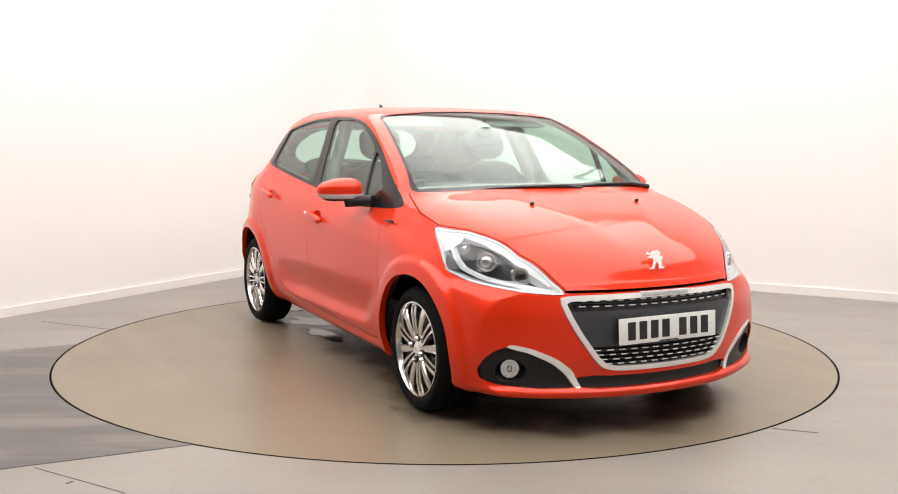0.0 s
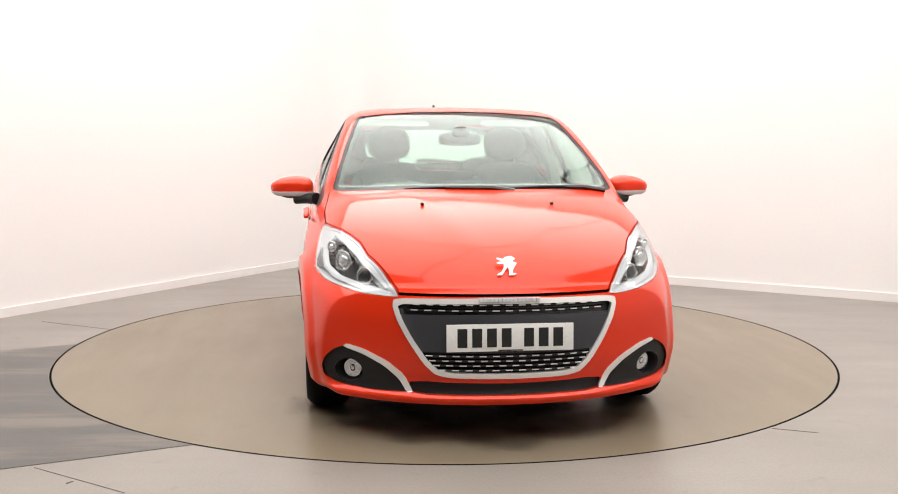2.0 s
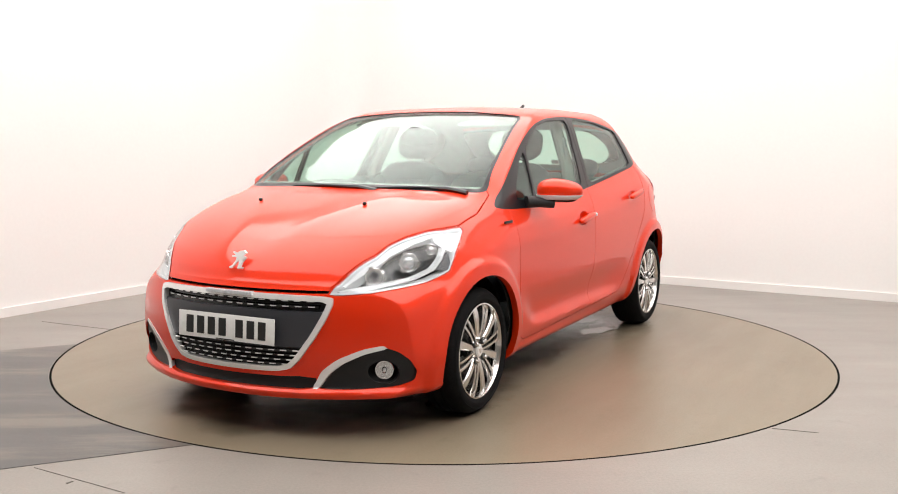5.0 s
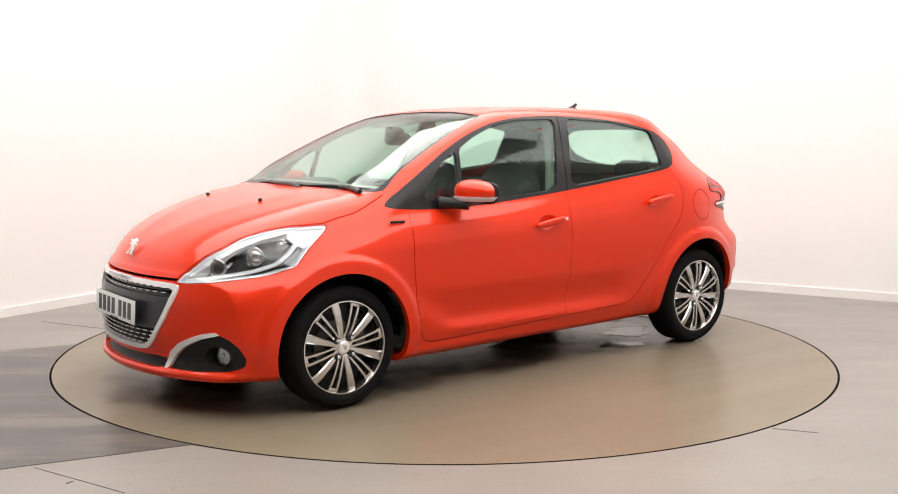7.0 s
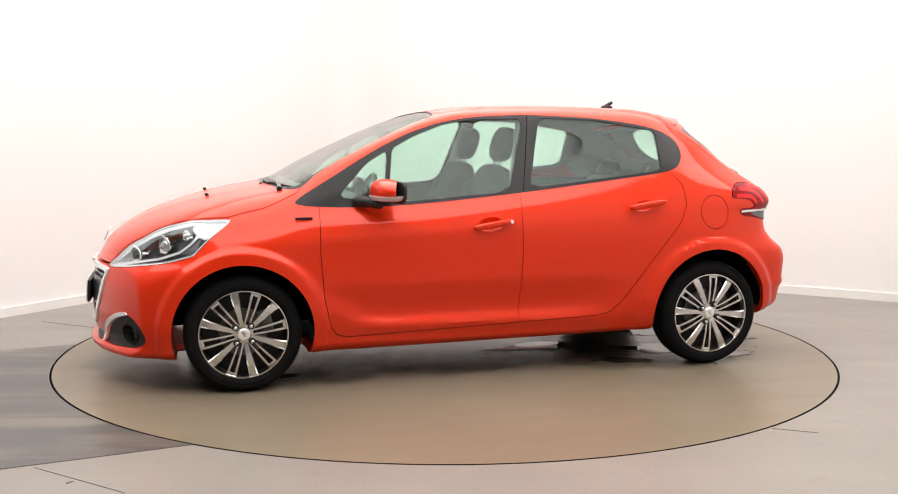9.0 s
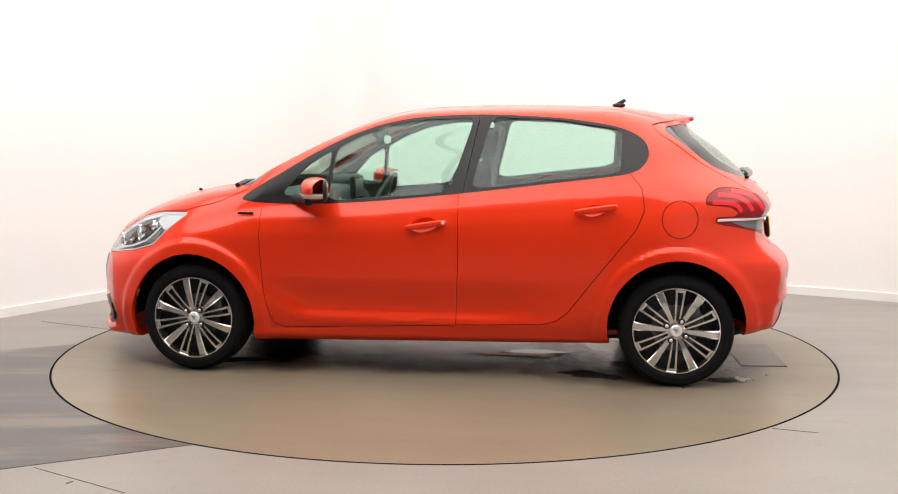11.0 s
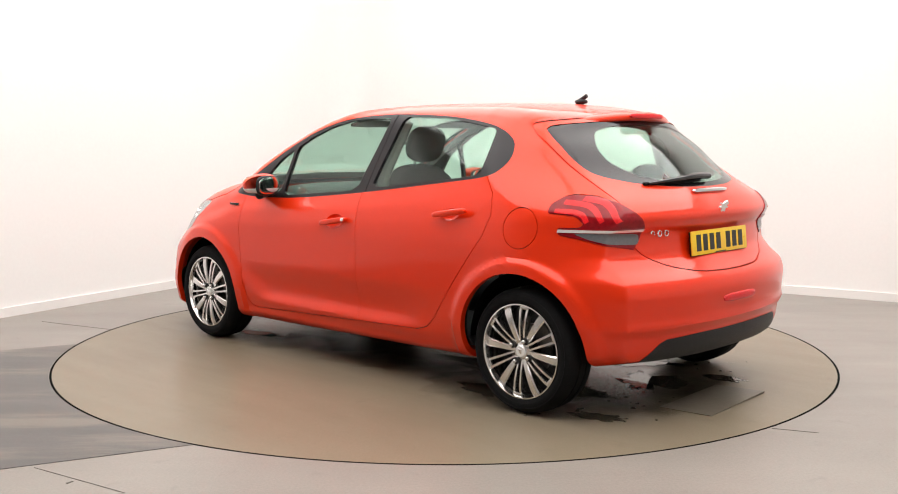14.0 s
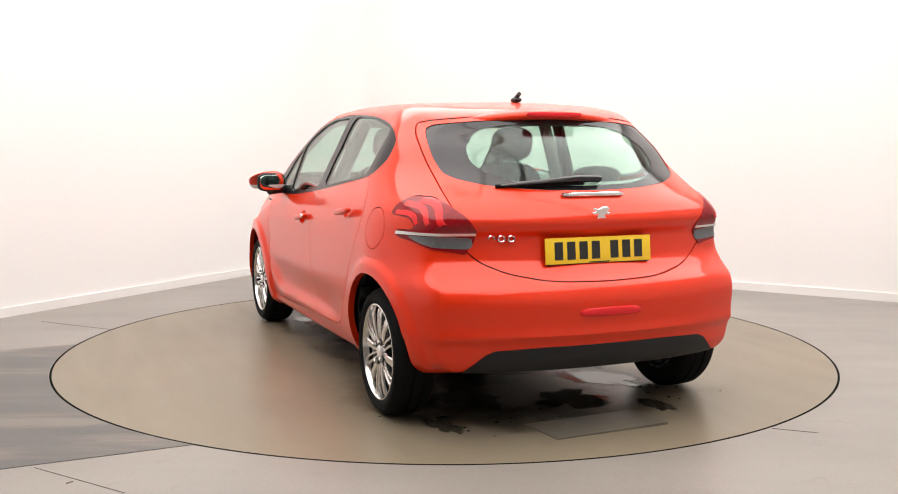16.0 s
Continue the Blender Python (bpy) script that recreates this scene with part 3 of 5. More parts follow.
LOWER_GRILLE = mirrored([(0, 0.208), (0.33, 0.209), (0.385, 0.214), (0.405, 0.236), (0.40, 0.258), (0.33, 0.264), (0.26, 0.260), (0, 0.257)])
VALANCE = mirrored([(0, 0.19), (0.66, 0.19), (0.62, 0.290), (0.54, 0.362), (0.50, 0.378), (0.3, 0.386), (0, 0.386)])
BONNET = [(2.1, -0.30), (2.1, 0.30), (2.0, 0.39), (1.893, 0.450), (1.815, 0.507), (1.74, 0.560), (1.66, 0.590), (1.55, 0.650), (1.42, 0.712), (1.33, 0.740), (1.16, 0.746), (0.985, 0.722), (0.96, 0.68), (1.03, 0.50), (1.10, 0.25), (1.12, 0)]
BONNET = BONNET + [(x, -y) for x, y in reversed(BONNET[2:-1])]


def head_cutter(d, sgn):
    """The headlight's outline as a cutter that ends at the bonnet's edge."""
    return boolean(yprism(inset(HEADLIGHT, d), sgn, 0.40), [prism(inset(BONNET, -0.004), "Z", 0.5, 1.3)])


LAMP_END = [(0, 0.66), (0.61, 0.66), (0.594, 0.757), (0.548, 0.823), (0.546, 0.865), (0.589, 0.925), (0.645, 0.978), (0.70, 1.05), (0, 1.05)]


def tail_cutter(d, sgn):
    """The tail lamp's outline as a cutter that ends in a slanted tip on the tailgate."""
    return boolean(yprism(inset(TAILLIGHT, d), sgn, 0.40), [prism([(y * sgn, z) for y, z in inset(LAMP_END, d)], "X", -2.2, -1.2)])


def wheel_wells(grow=0.0):
    out = []
    for ax, cz, r in ((AXLE, 0.292, 0.345), (-AXLE, 0.305, 0.345)):
        for sgn in (1, -1):
            bm = bmesh.new()
            add_cyl(bm, (ax, sgn * 0.85, cz), r + grow, r + grow, 0.66, "Y", 64)
            me = bpy.data.meshes.new("well")
            bm.to_mesh(me)
            bm.free()
            out.append(me)
    return out


def build_car():
    car = new("car")
    T = 0.03
    cut, pieces = [], []
    # --- openings of the body ---
    for sgn in (1, -1):
        cut += [yprism(GLAZING, sgn), yprism(inset(FRONT_DOOR, -0.0018), sgn, 0.6), yprism(inset(REAR_DOOR, -0.0018), sgn, 0.6),
                head_cutter(-0.002, sgn), tail_cutter(-0.002, sgn)]
        cut.append(prism([(y * sgn, z) for y, z in FOG], "X", 1.45, 2.3))
    cut += [prism(WINDSCREEN, "X", 0.12, 1.125), prism(inset(TAILGATE, -0.0025), "X", -2.2, -1.08), prism(GRILLE, "X", 1.6, 2.3), prism(LOWER_GRILLE, "X", 1.86, 2.3),
            prism(inset(BONNET, -0.0025), "Z", 0.609, 1.2)]
    flap = [(-1.272 + 0.088 * math.cos(a), 0.852 + 0.092 * math.sin(a)) for a in np.linspace(0, 2 * math.pi, 41)[:-1]]
    cut.append(yprism(inset(flap, -0.0018), 1, 0.6))
    wells = wheel_wells()
    me = shell(0, T)
    for c in cut:
        me = boolean(me, [c])
    me = boolean(me, wells)
    finish("body", me, PAINT, car, "glossy orange-red painted body shell", 28)

    finish("fuel_flap", panel(yprism(inset(flap, 0.0018), 1, 0.6), 0, 0.02), PAINT, car, "round fuel filler flap", 28)

    # --- painted closing panels ---
    tg = finish("tailgate", panel(prism(inset(TAILGATE, 0.0025), "X", -2.2, -1.08), 0, T, [prism(REAR_GLASS, "X", -2.2, -1.0)] + [tail_cutter(-0.002, s) for s in (1, -1)]), PAINT, car, angle=28)
    bonnet = finish("bonnet", panel(prism(inset(BONNET, 0.0025), "Z", 0.622, 1.2), 0, T, [prism(WINDSCREEN, "X", 0.12, 1.125)]), PAINT, car, angle=28)

    # --- doors with panes, trim, handles ---
    for sgn in (1, -1):
        for pts, panes, hx, hz, front in ((FRONT_DOOR, (FRONT_PANE, QUARTER_PANE), 0.0, 0.81, True), (REAR_DOOR, (REAR_PANE,), -0.86, 0.90, False)):
            yy = sgn * (0.852 if front else 0.858)
            bm = bmesh.new()
            bmesh.ops.create_icosphere(bm, subdivisions=4, radius=0.5, matrix=pose(hx + 0.012, yy, hz + 0.002, 0, 8.5, 0) @ Matrix.Diagonal((0.150, 0.062, 0.088, 1)))
            cup = bpy.data.meshes.new("cup")
            bm.to_mesh(cup)
            bm.free()
            door = finish("door", panel(yprism(inset(pts, 0.0018), sgn, 0.6), 0, 0.05, [yprism(GLAZING, sgn, 0.3), cup] + wells), PAINT, car, "orange-red painted front door" if front else "orange-red painted rear door", 28)
            seam = [(-0.158, 0.9), (-0.27, 1.42)]
            area = ([(1.2, 0.85), (seam[0][0] + 0.002, 0.85), (seam[1][0] + 0.002, 1.45), (1.2, 1.45)] if front else
                    [(seam[0][0] - 0.002, 0.85), (-1.3, 0.85), (-1.3, 1.45), (seam[1][0] - 0.002, 1.45)])
            finish("window_trim", boolean(boolean(panel(yprism(inset(GLAZING, 0.001), sgn), -0.001, 0.022), [yprism(area, sgn, 0.2, 1.4)], "INTERSECT"), [yprism(p, sgn, 0.2, 1.4) for p in panes]),
                   TRIM, door, "satin black window surround", 28)
            for p in panes:
                g = finish("pane", panel(yprism(inset(p, 0.0005), sgn), -0.006, 0.004), GLASS, door, "faintly green tinted glass", 40)
                g.visible_shadow = False
            # handle: a bar across the cup pressed into the door
            bm = bmesh.new()
            add_blob(bm, (0, 0, 0), (0.215, 0.034, 0.030), 4, 24, 10, m=pose(hx, yy + sgn * 0.008, hz, 0, 8.5, 0))
            part("handle", bm, PAINT, door, "body-coloured pull handle", 60)
            if front:
                bm = bmesh.new()
                add_cyl(bm, (hx - 0.092, yy + sgn * 0.024, hz + 0.014), 0.009, 0.009, 0.008, "Y", 16)
                part("lock", bm, SATIN, door, "small silver key lock")

    # --- glass of the ends ---
    w = finish("windscreen", panel(prism(WINDSCREEN_CLEAR, "X", 0.1, 1.2), -0.004, 0.005), GLASS, car, "clear laminated windscreen with a green tint", 40)
    w.visible_shadow = False
    finish("windscreen_border", panel(prism(inset(WINDSCREEN, 0.001), "X", 0.1, 1.124), -0.003, 0.008, [prism(WINDSCREEN_CLEAR, "X", 0.05, 1.3)]), TRIM, car, "black printed border of the windscreen", 40)
    inner = REAR_CLEAR
    g = finish("rear_window", panel(prism(inner, "X", -2.2, -1.0), -0.004, 0.005), GLASS, tg, "tinted heated rear window", 40)
    g.visible_shadow = False
    finish("rear_window_border", panel(prism(inset(REAR_GLASS, 0.001), "X", -2.2, -1.0), -0.003, 0.008, [prism(inner, "X", -2.3, -0.9)]), GLOSS, tg, "wide black printed glass border", 40)
    return car, bonnet, tg


# ---------------- parts of the car ----------------
def nose(y, z):
    return float(X_NOSE(z)) - 0.092 * (abs(y) / 0.456) ** 2.2


def rear(y, z):
    return float(X_TAIL(z)) + (0.06 + 0.08 * float(step(0.93, 1.15, z))) * (abs(y) / 0.52) ** 2.4


def strip(pts, w):
    """A ribbon outline of width w along points."""
    a, b = [], []
    for i, p in enumerate(pts):
        q0, q1 = pts[max(i - 1, 0)], pts[min(i + 1, len(pts) - 1)]
        t = Vector((q1[0] - q0[0], q1[1] - q0[1])).normalized() * (w / 2)
        a.append((p[0] - t.y, p[1] + t.x))
        b.append((p[0] + t.y, p[1] - t.x))
    return a + b[::-1]


def lathe(bm, profile, seg=72, m=Matrix()):
    """A ring turned round the y axis from (radius, y) pairs, closed on itself."""
    rings = [[bm.verts.new(m @ Vector((r * math.cos(2 * math.pi * i / seg), y, r * math.sin(2 * math.pi * i / seg)))) for i in range(seg)] for r, y in profile]
    for a, b in zip(rings, rings[1:] + rings[:1]):
        for i in range(seg):
            bm.faces.new((a[i], a[(i + 1) % seg], b[(i + 1) % seg], b[i]))


def build_wheel(car):
    """One alloy wheel; its outer face looks to +y."""
    wh = new("wheel")
    wh.parent = car
    bm = bmesh.new()
    lathe(bm, [(0.2155, 0.083), (0.224, 0.095), (0.244, 0.1005), (0.262, 0.097), (0.276, 0.086), (0.2870, 0.066), (0.2895, 0.03), (0.285, 0.028), (0.285, 0.022), (0.290, 0.020), (0.290, -0.020), (0.285, -0.022), (0.285, -0.028),
               (0.2895, -0.03), (0.2870, -0.066), (0.276, -0.082), (0.262, -0.093), (0.244, -0.0985), (0.224, -0.094), (0.200, -0.083), (0.200, 0.06)])
    tyre = part("tyre", bm, RUBBER, wh, "black road tyre", 40)
    bm = bmesh.new()
    for r, y in ((0.234, 0.0972), (0.258, 0.0972)):
        lathe(bm, [(r, y), (r + 0.003, y + 0.0022), (r + 0.006, y)], 72)
    part("sidewall_rib", bm, RUBBER, tyre)
    bm = bmesh.new()
    lathe(bm, [(0.2190, 0.087), (0.2180, 0.094), (0.2125, 0.095), (0.208, 0.086), (0.203, 0.060), (0.196, 0.045), (0.186, -0.08), (0.192, -0.08), (0.203, 0.03), (0.210, 0.076)])
    part("rim", bm, ALLOY, wh, "silver alloy rim", 40)
    bm = bmesh.new()
    add_cyl(bm, (0, -0.02, 0), 0.192, 0.192, 0.01, "Y", 48)
    add_cyl(bm, (0, 0.0, 0), 0.07, 0.06, 0.06, "Y", 32)
    part("backing", bm, ALLOY_DARK, wh, "dark inside of the rim")
    bm = bmesh.new()
    add_cyl(bm, (0, 0.004, 0), 0.118, 0.118, 0.02, "Y", 48)
    add_box(bm, (-0.12, 0.012, 0.03), (0.06, 0.05, 0.11), 0.012)
    part("brake_disc", bm, DISC, wh, "bare steel brake disc")

    def spoke(bm, ang, w0, w1, off0, off1, r0=0.040, r1=0.209):
        """A bar from the hub to the rim, raised at its middle line."""
        turn = Matrix.Rotation(ang, 4, "Y")
        rows = []
        for k in range(7):
            t = k / 6
            r = r0 + (r1 - r0) * t
            w, o = (w0 + (w1 - w0) * t) / 2, off0 + (off1 - off0) * t
            y = 0.070 + 0.020 * math.sin(math.pi * min(1, 0.15 + 0.6 * t))
            y = y if k < 6 else y - 0.004
            rows.append([bm.verts.new(turn @ Vector(c)) for c in ((o - w, y - 0.006, r), (o - w * 0.72, y, r), (o + w * 0.72, y, r), (o + w, y - 0.006, r), (o + w * 0.8, y - 0.034, r), (o - w * 0.8, y - 0.034, r))])
        for a, b in zip(rows, rows[1:]):
            for i in range(6):
                bm.faces.new((a[i], a[(i + 1) % 6], b[(i + 1) % 6], b[i]))
        bm.faces.new(rows[0])
        bm.faces.new(rows[-1])

    for k in range(6):
        bm = bmesh.new()
        spoke(bm, radians(60 * k), 0.024, 0.044, 0, 0)
        part("spoke", bm, ALLOY, wh, angle=25)
        bm = bmesh.new()
        for sgn in (-1, 1):
            spoke(bm, radians(60 * k + 30), 0.0105, 0.0160, sgn * 0.010, sgn * 0.0195)
        turn = Matrix.Rotation(radians(60 * k + 30), 4, "Y")
        add_box(bm, (0, 0.074, 0.202), (0.046, 0.022, 0.016), 0.003, turn)
        part("split_spoke", bm, ALLOY, wh, angle=25)
    bm = bmesh.new()
    lathe(bm, [(0.0005, 0.08), (0.030, 0.080), (0.046, 0.075), (0.050, 0.05), (0.0005, 0.04)], 40)
    hub = part("hub", bm, ALLOY, wh)
    bm = bmesh.new()
    lathe(bm, [(0.0005, 0.0895), (0.024, 0.089), (0.030, 0.084), (0.030, 0.07), (0.0005, 0.07)], 32)
    cap = part("centre_cap", bm, SATIN, hub, "satin silver centre cap")
    bm = bmesh.new()
    add_box(bm, (0, 0.0895, 0.002), (0.012, 0.002, 0.028), 0.0006, Matrix.Rotation(0.3, 4, "Y"))
    add_box(bm, (-0.006, 0.0895, 0.004), (0.016, 0.002, 0.007), 0.0006)
    part("cap_relief", bm, CHROME, cap)
    for k in range(4):
        a = radians(45 + 90 * k + 8)
        spot = (0.054 * math.cos(a), 0.054 * math.sin(a))
        bm = bmesh.new()
        add_cyl(bm, (spot[0], 0.0755, spot[1]), 0.0165, 0.0165, 0.022, "Y", 24)
        part("bolt_well", bm, ALLOY_DARK, hub, "dark bolt hole")
        bm = bmesh.new()
        add_cyl(bm, (spot[0], 0.087, spot[1]), 0.0115, 0.0100, 0.022, "Y", 6)
        add_blob(bm, (spot[0], 0.098, spot[1]), (0.019, 0.010, 0.019), 2.2, 12, 6)
        part("wheel_bolt", bm, CHROME, hub)
    return wh


def build_wheels(car):
    wh = build_wheel(car)
    spots = [(AXLE, 1, 12), (AXLE, -1, 40), (-AXLE, 1, 25), (-AXLE, -1, 5)]
    for i, (x, sgn, a) in enumerate(spots):
        m = pose(x, sgn * 0.734, HUBZ, 0, 0, 0 if sgn > 0 else 180) @ pose(0, 0, 0, 0, a, 0)
        w = copy_thing(wh, m) if i else wh
        w.parent = car
        w.matrix_basis = m
        tagged(w, "six-spoke silver alloy wheel with a black tyre")
    for ax, cz in ((AXLE, 0.292), (-AXLE, 0.305)):
        for sgn in (1, -1):
            bm = bmesh.new()
            n = 40
            rows = []
            for yy, r in ((0.775, 0.348), (0.74, 0.352), (0.50, 0.352), (0.50, 0.001)):
                rows.append([bm.verts.new((ax + r * math.cos(math.pi * (0.0 + 1.0 * i / n)), sgn * yy, cz + r * math.sin(math.pi * (0.0 + 1.0 * i / n)))) for i in range(n + 1)])
            for a, b in zip(rows, rows[1:]):
                for i in range(n):
                    bm.faces.new((a[i], a[i + 1], b[i + 1], b[i]))
            bmesh.ops.solidify(bm, geom=bm.faces, thickness=0.003)
            part("arch_liner", bm, UNDER, car, "black plastic wheel-arch liner")


def build_front(car, bonnet):
    gr = finish("grille", panel(prism(inset(GRILLE, 0.02), "X", 1.6, 2.3), -0.022, 0.02), GLOSS, car, "black front grille in a satin chrome surround", 40)
    finish("grille_surround", panel(prism(inset(GRILLE, 0.001), "X", 1.6, 2.3), 0.008, 0.035, [prism(inset(GRILLE, 0.022), "X", 1.5, 2.4)]), SATIN, gr, "satin chrome frame round the grille", 40)
    mid = mirrored([(0, 0.388), (0.362, 0.388), (0.40, 0.45), (0.435, 0.52), (0.432, 0.535), (0, 0.540)])
    finish("grille_band", panel(prism(mid, "X", 1.6, 2.3), -0.006, 0.016), DARKP, gr, "smooth charcoal plastic band", 40)
    # mesh bars of the grille, each with its bright insert
    rows = [(0.578, 0.40, 15), (0.556, 0.41, 15), (0.372, 0.352, 13), (0.352, 0.338, 13), (0.332, 0.322, 12), (0.312, 0.300, 11)]
    for z, half, n in rows:
        bm = bmesh.new()
        for i in range(24):
            y0, y1 = -half + 2 * half * i / 24, -half + 2 * half * (i + 1) / 24
            a, b = Vector((nose(y0, z) - 0.013, y0, z)), Vector((nose(y1, z) - 0.013, y1, z))
            ring = [[bm.verts.new(p + Vector((dx, 0, dz))) for dx, dz in ((0.006, 0.004), (0.006, -0.004), (-0.012, -0.006), (-0.012, 0.006))] for p in (a, b)]
            for k in range(4):
                bm.faces.new((ring[0][k], ring[0][(k + 1) % 4], ring[1][(k + 1) % 4], ring[1][k]))
        bmesh.ops.remove_doubles(bm, verts=bm.verts, dist=1e-5)
        bar = part("grille_bar", bm, GLOSS, gr)
        for i in range(n):
            y = -half + 2 * half * (i + 0.5) / n
            w = 2 * half / n * 0.52
            bm = bmesh.new()
            slope = math.degrees(math.atan2(nose(y + 0.01, z) - nose(y - 0.01, z), 0.02))
            add_box(bm, (0, 0, 0), (0.004, w, 0.0042), 0, pose(nose(y, z) - 0.0055, y, z, 0, 0, -slope))
            part("bright_insert", bm, SATIN, bar, smooth=False)
    # top light bar on the surround
    bm = bmesh.new()
    for i in range(16):
        y0 = -0.125 + 0.25 * i / 16
        add_box(bm, (nose(y0 + 0.008, 0.60) + 0.010, y0 + 0.0078, 0.602), (0.02, 0.0150, 0.016), 0.002)
    part("trim_bar", bm, LIGHTBAR, gr, "narrow clear ribbed strip above the grille")
    bm = bmesh.new()
    for i in range(30):
        y0 = -0.44 + 0.88 * i / 30
        add_box(bm, (nose(y0 + 0.0147, 0.618) - 0.038, y0 + 0.0147, 0.622), (0.03, 0.0296, 0.035))
    part("bonnet_seal", bm, UNDER, car, "black rubber seal below the bonnet edge", smooth=False)
    finish("lower_grille", panel(prism(inset(LOWER_GRILLE, 0.001), "X", 1.88, 2.3), -0.018, 0.012), BLACK, car, "black lower air intake", 40)
    plate(car, 0.0, 0.452, True)
    # badge
    badge(bonnet, Matrix.Translation((nose(0, 0.73) - 0.040, 0, 0.731)) @ pose(0, 0, 0, 0, -52 + 90 - 62, 0), 0.085)
    for sgn in (1, -1):
        flip = [(y * sgn, z) for y, z in FOG]
        fb = [(y * sgn, z) for y, z in FOG_BAR]
        y, z = 0.648 * sgn, 0.284
        m = pose(nose(y, z), y, z, 0, 0, 24 * sgn)
        bm = bmesh.new()
        bmesh.ops.create_cone(bm, cap_ends=True, segments=40, radius1=0.046, radius2=0.056, depth=0.3, matrix=m @ Matrix.Diagonal((1, 1.25, 0.95, 1)) @ pose(0, 0, 0, 0, 90, 0))
        hole = bpy.data.meshes.new("hole")
        bm.to_mesh(hole)
        bm.free()
        fp = finish("fog_surround", panel(prism(inset(flip, 0.001), "X", 1.45, 2.3), -0.010, 0.012, [hole]), BLACK, car, "black plastic fog lamp surround", 40)
        finish("bright_bar", panel(prism(fb, "X", 1.45, 2.3), 0.003, 0.018), SATIN, fp, "satin chrome blade", 40)
        bm = bmesh.new()
        rings = [[bm.verts.new(m @ Vector((x, 1.25 * r * math.cos(2 * math.pi * i / 36), 0.95 * r * math.sin(2 * math.pi * i / 36)))) for i in range(36)]
                 for x, r in ((-0.012, 0.054), (-0.075, 0.040), (-0.080, 0.030), (-0.085, 0.044), (-0.020, 0.058))]
        for p, q in zip(rings, rings[1:] + rings[:1]):
            for i in range(36):
                bm.faces.new((p[i], p[(i + 1) % 36], q[(i + 1) % 36], q[i]))
        part("fog_tunnel", bm, BLACK, fp, "deep black plastic recess", 40)
        bm = bmesh.new()
        bmesh.ops.create_cone(bm, cap_ends=True, segments=28, radius1=0.030, radius2=0.039, depth=0.03, matrix=m @ pose(-0.060, 0, 0, 0, 90, 0))
        lampb = part("fog_lamp", bm, SILVER, fp, "round clear fog lamp")
        bm = bmesh.new()
        add_blob(bm, (-0.044, 0, 0), (0.026, 0.068, 0.068), 2.0, 20, 10, m)
        part("lens", bm, LENS, lampb).visible_shadow = False
        bm = bmesh.new()
        add_blob(bm, (-0.046, 0, 0), (0.016, 0.022, 0.030), 2.4, 14, 8, m)
        part("bulb", bm, CHROME, lampb)
    # washer jets
    for sgn in (1, -1):
        bm = bmesh.new()
        add_blob(bm, (1.421, 0.301 * sgn, 0.952), (0.022, 0.018, 0.016), 2.5, 12, 8)
        part("washer_jet", bm, GLOSS, bonnet, "small black washer jet")
    # headlights
    for sgn in (1, -1):
        edge = [prism(inset(BONNET, -0.004), "Z", 0.5, 1.3)]
        hl = finish("headlight", panel(yprism(inset(HEADLIGHT, 0.002), sgn, 0.40), -0.075, 0.004, [prism(inset(BONNET, 0.02), "Z", 0.5, 1.3)]), LAMP_DARK, car, "clear swept-back headlight, dark inside with pale light guides", 40)
        finish("lens", panel(head_cutter(0.001, sgn), 0.0015, 0.003), LENS, hl, "clear polycarbonate lens", 40).visible_shadow = False
        finish("rim_light", panel(head_cutter(0.001, sgn), -0.004, 0.030, [boolean(yprism(inset(HEADLIGHT, 0.006), sgn, 0.3), [prism(inset(BONNET, -0.010), "Z", 0.4, 1.4)])]), LIGHTBAR, hl, "pale light guide round the edge", 40)

        def inside(name, pts, off, thick, mat, label):
            return finish(name, panel(yprism(pts, sgn, 0.40), off, thick, edge), mat, hl, label, 40)

        inside("indicator", chaikin([(1.35, 0.860), (1.45, 0.876), (1.60, 0.856), (1.75, 0.796), (1.87, 0.69), (1.85, 0.685), (1.74, 0.765), (1.60, 0.825), (1.48, 0.845), (1.40, 0.838)], 2, 0.15),
               -0.016, 0.010, SILVER, "ribbed silver indicator reflector")
        inside("rear_tip", chaikin([(1.318, 0.846), (1.345, 0.862), (1.425, 0.842), (1.490, 0.822), (1.500, 0.800), (1.475, 0.770), (1.440, 0.752)], 2, 0.12), -0.010, 0.012, LIGHTBAR, "milky white rear tip of the lamp")
        inside("upper_guide", strip([(1.42, 0.842), (1.50, 0.828), (1.60, 0.803), (1.70, 0.760), (1.79, 0.702), (1.87, 0.640)], 0.017), -0.008, 0.016, LIGHTBAR, "pale upper light guide")
        inside("lower_guide", strip([(1.470, 0.775), (1.510, 0.733), (1.565, 0.692), (1.66, 0.660), (1.78, 0.636), (1.885, 0.612)], 0.010), -0.008, 0.016, LIGHTBAR, "thin pale lower light guide")
        inside("side_marker", [(1.505, 0.682), (1.480, 0.705), (1.462, 0.760), (1.500, 0.728), (1.555, 0.688)], -0.006, 0.010, GREYL, "plain grey side piece")
        inside("front_bezel", chaikin([(1.86, 0.632), (1.80, 0.640), (1.745, 0.652), (1.70, 0.690), (1.745, 0.712), (1.80, 0.680)], 2, 0.15), -0.050, 0.012, SILVER, "silver bowl round the projector")
